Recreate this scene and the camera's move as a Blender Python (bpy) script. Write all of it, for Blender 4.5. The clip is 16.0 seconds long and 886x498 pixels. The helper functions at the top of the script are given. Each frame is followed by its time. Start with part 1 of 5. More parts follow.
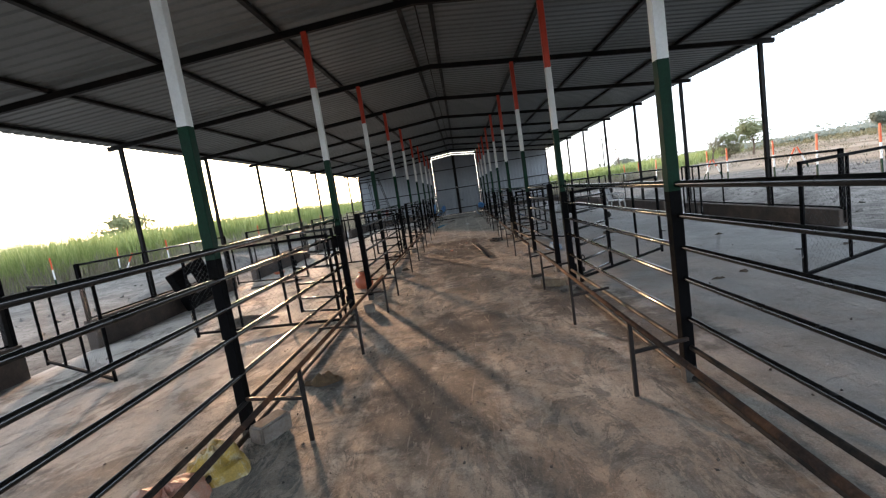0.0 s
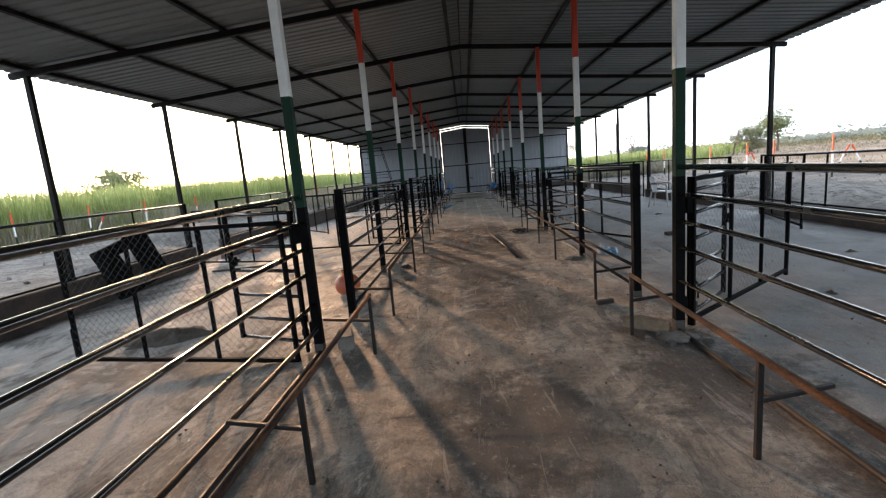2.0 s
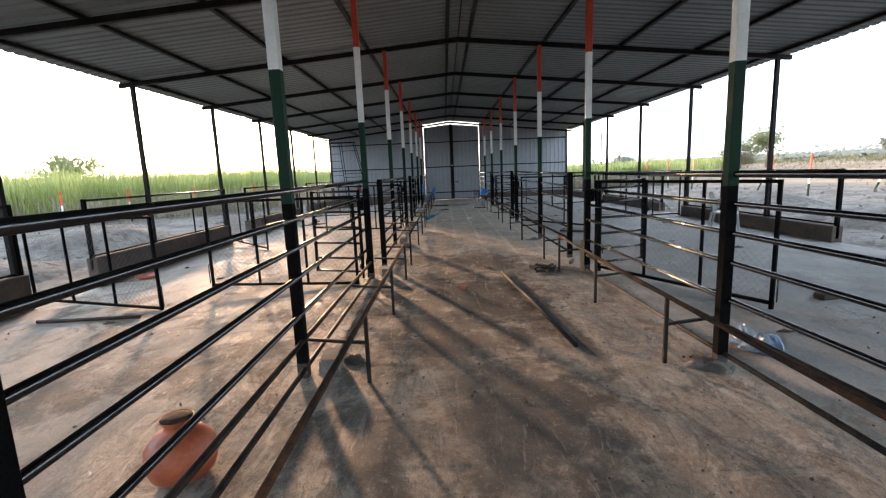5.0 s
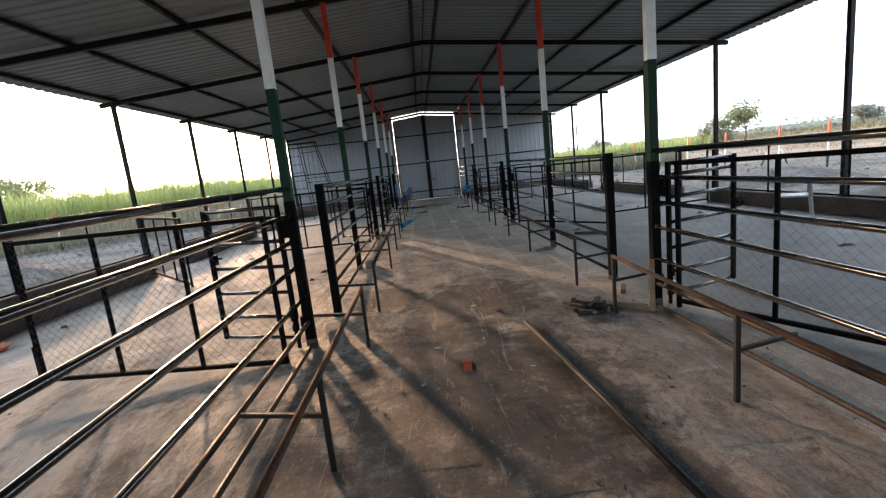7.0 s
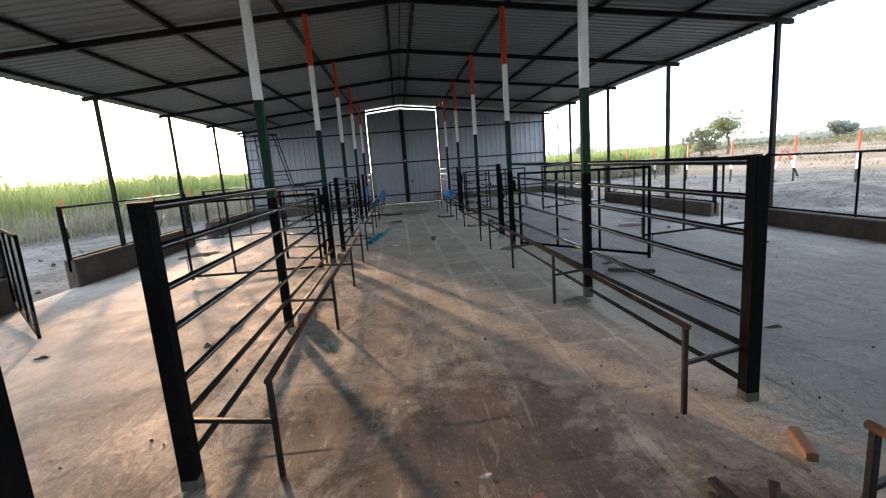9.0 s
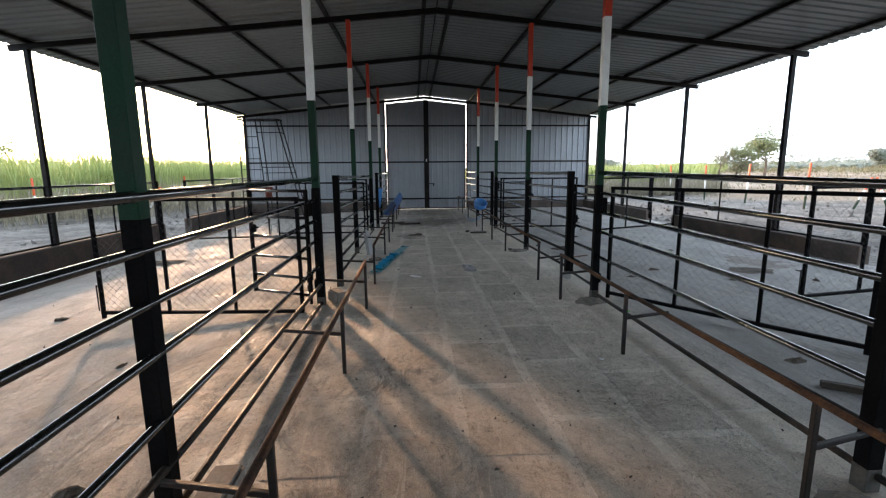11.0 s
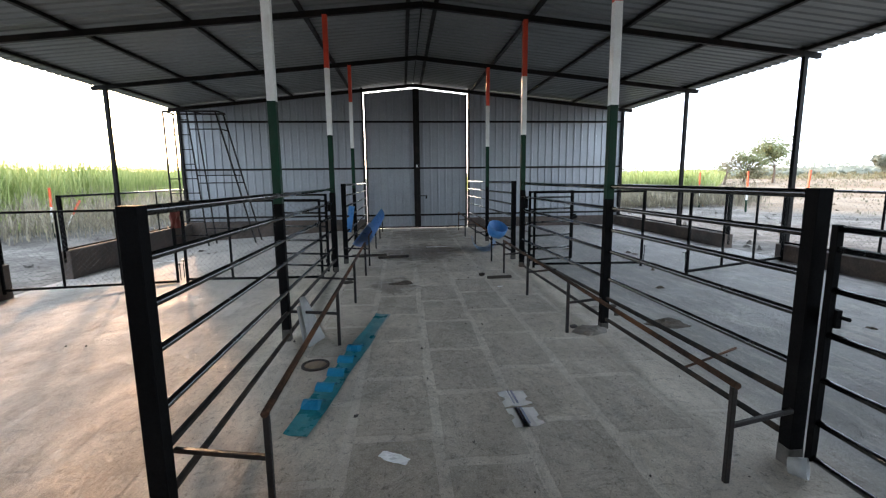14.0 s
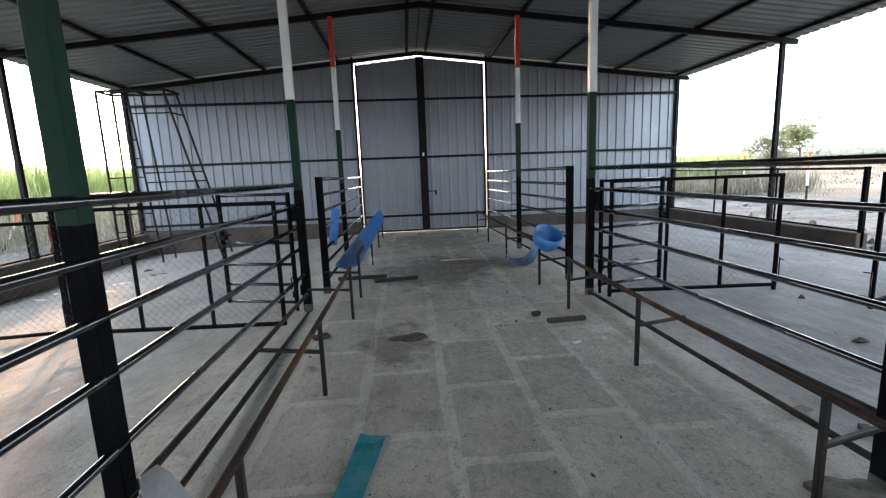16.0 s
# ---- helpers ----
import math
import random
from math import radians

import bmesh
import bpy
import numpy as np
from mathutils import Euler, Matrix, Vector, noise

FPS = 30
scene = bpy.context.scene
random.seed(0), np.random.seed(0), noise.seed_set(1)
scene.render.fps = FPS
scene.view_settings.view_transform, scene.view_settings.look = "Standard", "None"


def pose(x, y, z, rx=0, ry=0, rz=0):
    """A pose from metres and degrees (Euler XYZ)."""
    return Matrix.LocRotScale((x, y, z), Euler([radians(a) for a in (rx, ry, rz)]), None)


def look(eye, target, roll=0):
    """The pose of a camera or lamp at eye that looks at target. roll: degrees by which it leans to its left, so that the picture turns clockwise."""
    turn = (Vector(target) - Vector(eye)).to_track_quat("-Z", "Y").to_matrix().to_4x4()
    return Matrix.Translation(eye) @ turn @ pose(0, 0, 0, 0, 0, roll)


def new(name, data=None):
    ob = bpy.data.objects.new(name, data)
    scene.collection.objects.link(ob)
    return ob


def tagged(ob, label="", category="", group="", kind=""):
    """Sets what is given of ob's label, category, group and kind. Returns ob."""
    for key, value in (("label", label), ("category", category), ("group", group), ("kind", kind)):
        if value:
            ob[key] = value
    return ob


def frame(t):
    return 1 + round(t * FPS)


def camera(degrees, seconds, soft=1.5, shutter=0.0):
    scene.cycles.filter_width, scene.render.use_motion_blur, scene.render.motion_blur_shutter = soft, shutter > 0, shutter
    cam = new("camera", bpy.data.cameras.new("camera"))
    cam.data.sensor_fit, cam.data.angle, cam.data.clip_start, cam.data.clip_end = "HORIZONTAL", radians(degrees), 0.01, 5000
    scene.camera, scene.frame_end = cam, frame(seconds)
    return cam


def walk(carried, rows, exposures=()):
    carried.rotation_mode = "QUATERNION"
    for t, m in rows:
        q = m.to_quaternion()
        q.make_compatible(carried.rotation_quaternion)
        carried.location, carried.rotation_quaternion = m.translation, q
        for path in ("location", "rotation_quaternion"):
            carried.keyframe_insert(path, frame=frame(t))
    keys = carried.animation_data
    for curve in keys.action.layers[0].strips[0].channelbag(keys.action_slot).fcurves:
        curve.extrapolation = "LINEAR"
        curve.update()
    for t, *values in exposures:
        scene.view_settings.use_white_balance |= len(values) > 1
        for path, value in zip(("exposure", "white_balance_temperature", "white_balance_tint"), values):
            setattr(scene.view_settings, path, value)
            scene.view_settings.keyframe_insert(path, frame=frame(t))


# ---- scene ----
cam = camera(88.0, 16.0, soft=1.25)
PATH = [
    (0, (0.315, -3.446, 1.686), (0.204, -1.463, 1.453), -8.7),
    (0.5, (0.23, -2.724, 1.675), (0.118, -0.745, 1.411), -8.7),
    (1, (0.083, -2.134, 1.69), (-0.04, -0.161, 1.383), -8.3),
    (1.5, (-0.006, -1.35, 1.666), (-0.127, 0.621, 1.349), -7.9),
    (2, (-0.077, -0.644, 1.679), (-0.197, 1.325, 1.348), -4.9),
    (2.5, (-0.15, 0.091, 1.683), (-0.228, 2.062, 1.35), -0.5),
    (3, (-0.158, 0.812, 1.68), (-0.178, 2.784, 1.349), -1.3),
    (3.5, (-0.241, 1.506, 1.652), (-0.245, 3.479, 1.327), -1.0),
    (4, (-0.311, 2.263, 1.636), (-0.314, 4.237, 1.314), -0.9),
    (4.2, (-0.331, 2.547, 1.661), (-0.342, 4.521, 1.337), -0.7),
    (6.3, (-0.448, 5.566, 1.63), (-0.444, 7.538, 1.298), -6.5),
    (6.5, (-0.42, 5.876, 1.63), (-0.397, 7.846, 1.285), -6.5),
    (7, (-0.397, 6.576, 1.609), (-0.335, 8.545, 1.264), -6.2),
    (7.5, (-0.305, 7.291, 1.636), (-0.183, 9.255, 1.28), -6.3),
    (8, (-0.258, 8.01, 1.689), (-0.089, 9.969, 1.323), -6.0),
    (8.5, (-0.293, 8.773, 1.685), (-0.129, 10.734, 1.331), -4.3),
    (9, (-0.27, 9.517, 1.646), (-0.107, 11.48, 1.296), -4.3),
    (9.2, (-0.29, 9.812, 1.685), (-0.13, 11.771, 1.32), -3.9),
    (11.3, (-0.475, 13.074, 1.649), (-0.352, 15.042, 1.314), -0.3),
    (11.5, (-0.454, 13.365, 1.695), (-0.321, 15.332, 1.356), -0.5),
    (12, (-0.437, 14.116, 1.677), (-0.304, 16.082, 1.336), -0.6),
    (12.5, (-0.367, 14.883, 1.648), (-0.191, 16.849, 1.324), -0.9),
    (13, (-0.355, 15.666, 1.661), (-0.174, 17.632, 1.342), -0.8),
    (13.5, (-0.341, 16.403, 1.674), (-0.173, 18.371, 1.362), -0.8),
    (14, (-0.374, 17.116, 1.708), (-0.208, 19.086, 1.4), -0.6),
    (14.5, (-0.411, 17.851, 1.676), (-0.26, 19.821, 1.364), -1.2),
    (15, (-0.369, 18.624, 1.63), (-0.224, 20.593, 1.313), -2.1),
    (15.5, (-0.357, 19.378, 1.607), (-0.221, 21.348, 1.288), -2.4),
    (16, (-0.389, 20.119, 1.605), (-0.246, 22.087, 1.274), -2.2),
]
walk(cam, [(t, look(eye, target, roll)) for t, eye, target, roll in PATH], exposures=[(0.0, 0.69), (1.5, 0.75), (2.0, 0.69), (3.0, 0.86), (4.0, 1.1), (6.5, 1.1), (7.0, 0.92), (8.0, 0.88), (8.5, 0.92), (9.0, 1.14), (11.5, 1.06), (12.0, 0.98), (13.0, 1.18), (14.0, 1.4), (15.0, 1.22), (16.0, 1.7)])

# ---------------------------------------------------------------- light
world = bpy.data.worlds.new("world")
scene.world = world
world.use_nodes = True
wn = world.node_tree.nodes
sky = wn.new("ShaderNodeTexSky")
sky.sky_type = "NISHITA"
sky.sun_disc = False
SUN_TO = Vector((-0.42, 0.896, 0.145)).normalized()
sky.sun_elevation = math.asin(SUN_TO.z)
sky.sun_rotation = math.atan2(SUN_TO.x, SUN_TO.y)
sky.air_density, sky.dust_density, sky.ozone_density = 0.8, 2.2, 1.0
soft_sky = wn.new("ShaderNodeMix")
soft_sky.data_type = "RGBA"
soft_sky.inputs[0].default_value = 0.58
soft_sky.inputs[7].default_value = (7.9, 9.0, 10.6, 1)
world.node_tree.links.new(sky.outputs[0], soft_sky.inputs[6])
world.node_tree.links.new(soft_sky.outputs[2], wn["Background"].inputs[0])
wn["Background"].inputs[1].default_value = 0.24

sun = new("sun", bpy.data.lights.new("sun", "SUN"))
sun.data.energy, sun.data.angle, sun.data.color = 3.3, radians(2.4), (1.0, 0.60, 0.36)
sun.matrix_world = look(SUN_TO * 60 + Vector((0, 15, 0)), (0, 15, 0))

# ---------------------------------------------------------------- materials
def material(name, base, rough=0.6, metal=0.0, vary=0.25, scale=6.0, fine=60.0, bump=0.15, other=None, amount=0.5, edge=(0.45, 0.62), spec=0.5, stretch=(1, 1, 1), rand=0.0):
    """Procedural surface: base colour with coarse and fine variation, blotches of another colour, and a fine relief."""
    m = bpy.data.materials.new(name)
    m.use_nodes = True
    nt = m.node_tree
    n, l = nt.nodes, nt.links
    b = n["Principled BSDF"]
    b.inputs["Roughness"].default_value = rough
    b.inputs["Metallic"].default_value = metal
    b.inputs["Specular IOR Level"].default_value = spec
    co = n.new("ShaderNodeNewGeometry").outputs["Position"]
    mp = n.new("ShaderNodeMapping")
    mp.inputs["Scale"].default_value = stretch
    l.new(co, mp.inputs[0])

    def noise_at(s, detail=6.0, rough_=0.6):
        t = n.new("ShaderNodeTexNoise")
        t.inputs["Scale"].default_value, t.inputs["Detail"].default_value, t.inputs["Roughness"].default_value = s, detail, rough_
        l.new(mp.outputs[0], t.inputs["Vector"])
        return t.outputs[0]

    def mix(fac, a, c, kind="MIX"):
        x = n.new("ShaderNodeMix")
        x.data_type, x.blend_type = "RGBA", kind
        for sock, v in ((x.inputs[0], fac), (x.inputs[6], a), (x.inputs[7], c)):
            if hasattr(v, "is_linked"):
                l.new(v, sock)
            elif isinstance(v, (int, float)):
                sock.default_value = v
            else:
                sock.default_value = (*v, 1)
        return x.outputs[2]

    def ramp(v, lo, hi, a=0.0, c=1.0):
        r = n.new("ShaderNodeMapRange")
        r.inputs[1].default_value, r.inputs[2].default_value, r.inputs[3].default_value, r.inputs[4].default_value = lo, hi, a, c
        l.new(v, r.inputs[0])
        return r.outputs[0]

    coarse, small = noise_at(scale), noise_at(fine, 4.0)
    col = mix(ramp(coarse, 0.3, 0.7), tuple(v * (1 - vary) for v in base), tuple(min(1, v * (1 + vary)) for v in base))
    if other:
        col = mix(ramp(noise_at(scale * 0.7, 8.0, 0.7), edge[0], edge[1], 0.0, amount), col, other)
    grain = ramp(small, 0.3, 0.7, 1 - vary * 0.8, 1 + vary * 0.5)
    col = mix(1.0, col, grain, "MULTIPLY")
    if rand:
        oi = n.new("ShaderNodeObjectInfo")
        col = mix(1.0, col, ramp(oi.outputs["Random"], 0, 1, 1 - rand, 1 + rand), "MULTIPLY")
    l.new(col, b.inputs["Base Color"])
    rr = ramp(coarse, 0.3, 0.7, max(0.03, rough - 0.1), min(1, rough + 0.12))
    l.new(rr, b.inputs["Roughness"])
    if bump:
        bp = n.new("ShaderNodeBump")
        bp.inputs["Strength"].default_value, bp.inputs["Distance"].default_value = bump, 0.01
        l.new(small, bp.inputs["Height"])
        l.new(bp.outputs[0], b.inputs["Normal"])
    return m


BLACK = material("black_enamel", (0.004, 0.004, 0.0045), 0.20, 0, 0.4, 4, 80, 0.05, (0.014, 0.013, 0.012), 0.5, (0.5, 0.75), spec=0.6)
GLOSS = BLACK.copy()
GLOSS.name = "glossy_black_enamel"
for name_, value in (("Coat Weight", 1.0), ("Coat Roughness", 0.045)):
    GLOSS.node_tree.nodes["Principled BSDF"].inputs[name_].default_value = value
MATT = material("black_paint", (0.0045, 0.0045, 0.005), 0.74, 0, 0.4, 4, 80, 0.15, (0.012, 0.011, 0.010), 0.6, (0.5, 0.7), spec=0.05)
GREEN = material("green_enamel", (0.004, 0.028, 0.014), 0.62, 0, 0.3, 4, 80, 0.1, spec=0.22)
WHITE = material("white_enamel", (0.72, 0.72, 0.70), 0.4, 0, 0.08, 4, 60, 0.1, (0.5, 0.46, 0.4), 0.3)
RED = material("red_enamel", (0.50, 0.045, 0.018), 0.4, 0, 0.15, 4, 60, 0.1)
ORANGE = material("orange_enamel", (0.62, 0.09, 0.025), 0.4, 0, 0.15, 4, 60, 0.1)
# for the lowest rails: brown blotches paint in the floor's reflection along with dirt
DIRTY_FLOORLIT = material("soiled_floorlit_black_enamel", (0.010, 0.008, 0.007), 0.62, 0, 0.4, 4, 80, 0.15, (0.055, 0.036, 0.024), 0.75, (0.46, 0.62), spec=0.25)
RUST = material("rusty_steel", (0.120, 0.055, 0.028), 0.82, 0.0, 0.4, 1.6, 70, 0.4, (0.03, 0.021, 0.018), 0.95, (0.43, 0.56), spec=0.2)
LEG = material("sooty_steel", (0.014, 0.011, 0.010), 0.55, 0, 0.4, 5, 70, 0.3, (0.07, 0.034, 0.02), 0.7, (0.54, 0.66), spec=0.3)
ROOF = material("roof_sheet", (0.195, 0.205, 0.202), 0.45, 0.4, 0.1, 0.6, 20, 0.03, (0.145, 0.153, 0.15), 0.5)
SHEET = material("wall_sheet", (0.255, 0.268, 0.290), 0.40, 0.4, 0.14, 0.8, 25, 0.03, (0.24, 0.26, 0.29), 0.7)
STEEL = material("dark_steel", (0.006, 0.0055, 0.0055), 0.5, 0, 0.3, 3, 60, 0.1, (0.03, 0.02, 0.017), 0.4, spec=0.15)
PLASTER = material("cement_plaster", (0.095, 0.070, 0.056), 0.9, 0, 0.3, 1.6, 30, 0.5, (0.045, 0.037, 0.034), 0.8, (0.42, 0.6))
DUSTY = material("dusty_foot", (0.085, 0.078, 0.07), 0.9, 0, 0.3, 9, 60, 0.5, (0.05, 0.045, 0.04), 0.8, (0.45, 0.6))
CONCRETE = material("rough_concrete", (0.22, 0.20, 0.175), 0.9, 0, 0.25, 5, 50, 0.6, (0.16, 0.12, 0.09), 0.7)
WIRE = material("galvanised_wire", (0.09, 0.09, 0.09), 0.45, 0.6, 0.2, 5, 60, 0)


def floor_material(name, low, high, rand=0.0):
    """Stone and cement floor: grey base, reddish soil and painted sun warmth over the near bays, dark stains, scuffs
    along the aisle.
    """
    m = bpy.data.materials.new(name)
    m.use_nodes = True
    nt = m.node_tree
    n, l = nt.nodes, nt.links
    b = n["Principled BSDF"]
    co = n.new("ShaderNodeNewGeometry").outputs["Position"]
    sep = n.new("ShaderNodeSeparateXYZ")
    l.new(co, sep.inputs[0])

    def noise_at(s, detail=6.0, rough_=0.6, stretch=(1, 1, 1), shift=0.0, warp=0.0):
        mp = n.new("ShaderNodeMapping")
        mp.inputs["Scale"].default_value = stretch
        mp.inputs["Location"].default_value = (shift, shift * 0.7, 0)
        l.new(co, mp.inputs[0])
        t = n.new("ShaderNodeTexNoise")
        t.inputs["Scale"].default_value, t.inputs["Detail"].default_value, t.inputs["Roughness"].default_value = s, detail, rough_
        t.inputs["Distortion"].default_value = warp
        l.new(mp.outputs[0], t.inputs["Vector"])
        return t.outputs[0]

    def ramp(v, lo, hi, a=0.0, c=1.0, smooth=False):
        r = n.new("ShaderNodeMapRange")
        if smooth:
            r.interpolation_type = "SMOOTHSTEP"
        r.inputs[1].default_value, r.inputs[2].default_value, r.inputs[3].default_value, r.inputs[4].default_value = lo, hi, a, c
        l.new(v, r.inputs[0])
        return r.outputs[0]

    def math_(op, a, c):
        x = n.new("ShaderNodeMath")
        x.operation = op
        for i, v in enumerate((a, c)):
            if hasattr(v, "is_linked"):
                l.new(v, x.inputs[i])
            else:
                x.inputs[i].default_value = v
        return x.outputs[0]

    def mix(fac, a, c, kind="MIX"):
        x = n.new("ShaderNodeMix")
        x.data_type, x.blend_type = "RGBA", kind
        for sock, v in ((x.inputs[0], fac), (x.inputs[6], a), (x.inputs[7], c)):
            if hasattr(v, "is_linked"):
                l.new(v, sock)
            elif isinstance(v, (int, float)):
                sock.default_value = v
            else:
                sock.default_value = (*v, 1)
        return x.outputs[2]

    cement = mix(ramp(noise_at(1.3, 9, 0.65), 0.36, 0.64), low, high)
    if rand:
        oi = n.new("ShaderNodeObjectInfo")
        cement = mix(1.0, cement, ramp(oi.outputs["Random"], 0, 1, 1 - rand, 1 + rand), "MULTIPLY")
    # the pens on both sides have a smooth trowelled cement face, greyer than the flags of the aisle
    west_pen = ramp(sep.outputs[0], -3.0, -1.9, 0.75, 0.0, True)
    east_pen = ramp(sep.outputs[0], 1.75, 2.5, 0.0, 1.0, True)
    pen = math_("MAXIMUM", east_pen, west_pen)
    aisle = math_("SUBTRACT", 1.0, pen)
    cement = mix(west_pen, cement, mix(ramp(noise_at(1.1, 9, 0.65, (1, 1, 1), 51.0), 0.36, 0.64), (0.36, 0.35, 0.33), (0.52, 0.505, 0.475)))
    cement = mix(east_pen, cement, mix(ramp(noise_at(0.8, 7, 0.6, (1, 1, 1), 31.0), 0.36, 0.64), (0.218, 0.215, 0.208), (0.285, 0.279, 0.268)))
    # soil carried in by feet, thick in the first bays of the aisle and thinning out past the middle
    # the slanting limit and brown tint also paint in the sun's warm patch
    reach = math_("ADD", sep.outputs[1], math_("MULTIPLY", sep.outputs[0], 2.4))
    near = ramp(math_("ADD", reach, ramp(noise_at(1.2, 6), 0.3, 0.7, -2.5, 2.5)), 11.5, 17.0, 1.0, 0.0, True)
    side = ramp(sep.outputs[0], 1.7, 3.2, 1.0, 0.10, True)
    west = ramp(sep.outputs[0], -2.6, -1.6, 0.25, 1.0, True)
    soil_n = ramp(noise_at(1.6, 12, 0.74, (1, 0.75, 1), 3.0, 0.6), 0.455, 0.50)
    soil = math_("MULTIPLY", math_("MULTIPLY", math_("MULTIPLY", soil_n, near), side), west)
    sunlit_soil_col = mix(ramp(noise_at(2.6, 9, 0.72), 0.43, 0.57), (0.30, 0.225, 0.165), (0.50, 0.40, 0.31))
    col = mix(math_("MULTIPLY", soil, 0.52), cement, sunlit_soil_col)
    # scraped bald patches where the grey-green cement shows through the soil, and ridges of dried soil
    bald = math_("MULTIPLY", ramp(noise_at(2.9, 12, 0.78, (1, 0.45, 1), 27.0, 1.4), 0.50, 0.54), math_("MULTIPLY", near, aisle))
    col = mix(math_("MULTIPLY", bald, 0.85), col, mix(ramp(noise_at(6.0, 6), 0.4, 0.6), (0.15, 0.148, 0.135), (0.29, 0.275, 0.245)))
    ridge = math_("MULTIPLY", ramp(noise_at(7.5, 12, 0.8, (1, 0.7, 1), 33.0, 1.0), 0.55, 0.58), math_("MULTIPLY", near, aisle))
    col = mix(math_("MULTIPLY", ridge, 0.55), col, (0.60, 0.50, 0.41))
    # dark damp stains, with a few large ones on the aisle
    edge = noise_at(3.0, 8, 0.7)
    spots = None
    for sx, sy, sr, most in ((-0.25, 9.7, 1.55, 0.95), (0.15, 11.9, 1.1, 0.75), (0.15, 6.6, 0.9, 0.8), (0.5, 4.6, 0.7, 0.6), (0.1, 2.2, 0.8, 0.8), (1.7, 3.6, 0.6, 0.5), (1.3, 11.1, 0.45, 0.6),
                             (-0.9, 12.4, 0.6, 0.9), (5.6, 20.3, 0.6, 0.6), (0.0, 27.6, 1.3, 0.45), (0.2, 31.0, 1.6, 0.35), (-0.6, 24.3, 0.5, 0.45), (-0.2, 0.2, 0.9, 0.6), (-0.5, 8.3, 0.9, 0.85), (1.75, 2.6, 0.9, 0.75), (2.1, 1.3, 0.8, 0.7), (1.65, 3.5, 0.6, 0.7)):
        dx = math_("SUBTRACT", sep.outputs[0], sx)
        dy = math_("MULTIPLY", math_("SUBTRACT", sep.outputs[1], sy), 0.75)
        d = math_("POWER", math_("ADD", math_("MULTIPLY", dx, dx), math_("MULTIPLY", dy, dy)), 0.5)
        v = ramp(math_("ADD", math_("DIVIDE", d, sr), ramp(edge, 0.3, 0.7, -0.55, 0.55)), 0.35, 0.95, most, 0.0, True)
        spots = v if spots is None else math_("MAXIMUM", spots, v)
    # dark streak beside the long pipe
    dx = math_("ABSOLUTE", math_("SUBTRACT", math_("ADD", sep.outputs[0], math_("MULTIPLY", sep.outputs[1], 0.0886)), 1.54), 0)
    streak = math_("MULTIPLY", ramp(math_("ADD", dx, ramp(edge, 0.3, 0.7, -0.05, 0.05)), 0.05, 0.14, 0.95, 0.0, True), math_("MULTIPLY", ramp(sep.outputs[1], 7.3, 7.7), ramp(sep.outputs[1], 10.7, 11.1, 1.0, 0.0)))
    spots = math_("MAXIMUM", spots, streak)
    dark = math_("MULTIPLY", ramp(noise_at(0.9, 10, 0.72, (1, 0.8, 1), 11.0, 0.5), 0.49, 0.57, 0.0, 0.85), math_("MULTIPLY", ramp(sep.outputs[1], 10.5, 14.0, 1.0, 0.18, True), ramp(sep.outputs[0], 0.3, 1.0, 1.0, 0.35, True)))
    col = mix(math_("MAXIMUM", dark, spots), col, mix(ramp(math_("ADD", sep.outputs[1], ramp(edge, 0.3, 0.7, -1.0, 1.0)), 10.6, 11.6), mix(ramp(noise_at(4.0, 6), 0.4, 0.6), (0.085, 0.085, 0.085), (0.15, 0.12, 0.095)), (0.15, 0.095, 0.062)))
    # scuffs drawn along the aisle, pale dry scratches, dark specks
    col = mix(math_("MULTIPLY", ramp(noise_at(3.5, 9, 0.75, (1.0, 0.14, 1), 5.0), 0.54, 0.66, 0.0, 0.55), ramp(aisle, 0, 1, 0.35, 1.0)), col, (0.52, 0.46, 0.39))
    col = mix(math_("MULTIPLY", ramp(noise_at(3.0, 9, 0.75, (0.2, 1.0, 1), 8.0), 0.57, 0.68, 0.0, 0.4), ramp(aisle, 0, 1, 0.35, 1.0)), col, (0.50, 0.46, 0.41))
    col = mix(math_("MULTIPLY", ramp(noise_at(11.0, 9, 0.78, (1, 0.8, 1), 2.0, 0.8), 0.54, 0.62, 0.0, 0.34), ramp(aisle, 0, 1, 0.3, 1.0)), col, (0.15, 0.135, 0.12))
    col = mix(ramp(noise_at(26.0, 6, 0.7, (1, 1, 1), 4.0), 0.58, 0.66, 0.0, 0.28), col, (0.60, 0.56, 0.50))
    brushed = math_("MULTIPLY", ramp(noise_at(5.0, 10, 0.8, (0.9, 0.22, 1), 14.0, 1.2), 0.50, 0.60, 0.0, 0.30), ramp(sep.outputs[1], 13.0, 17.0))
    col = mix(brushed, col, (0.60, 0.545, 0.47))
    col = mix(math_("MULTIPLY", ramp(noise_at(2.2, 10, 0.75, (1, 0.6, 1), 17.0, 0.8), 0.53, 0.62, 0.0, 0.32), ramp(sep.outputs[1], 13.0, 17.0)), col, (0.24, 0.215, 0.185))
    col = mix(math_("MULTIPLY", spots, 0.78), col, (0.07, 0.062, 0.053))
    grain = noise_at(95.0, 5, 0.75)
    flecks = noise_at(24.0, 8, 0.82, (1, 0.8, 1), 41.0, 0.6)
    col = mix(math_("MULTIPLY", ramp(flecks, 0.56, 0.60, 0.0, 0.55), ramp(aisle, 0, 1, 0.25, 1.0)), col, (0.11, 0.095, 0.08))
    col = mix(math_("MULTIPLY", ramp(flecks, 0.42, 0.385, 0.0, 0.45), ramp(aisle, 0, 1, 0.2, 1.0)), col, (0.66, 0.60, 0.52))
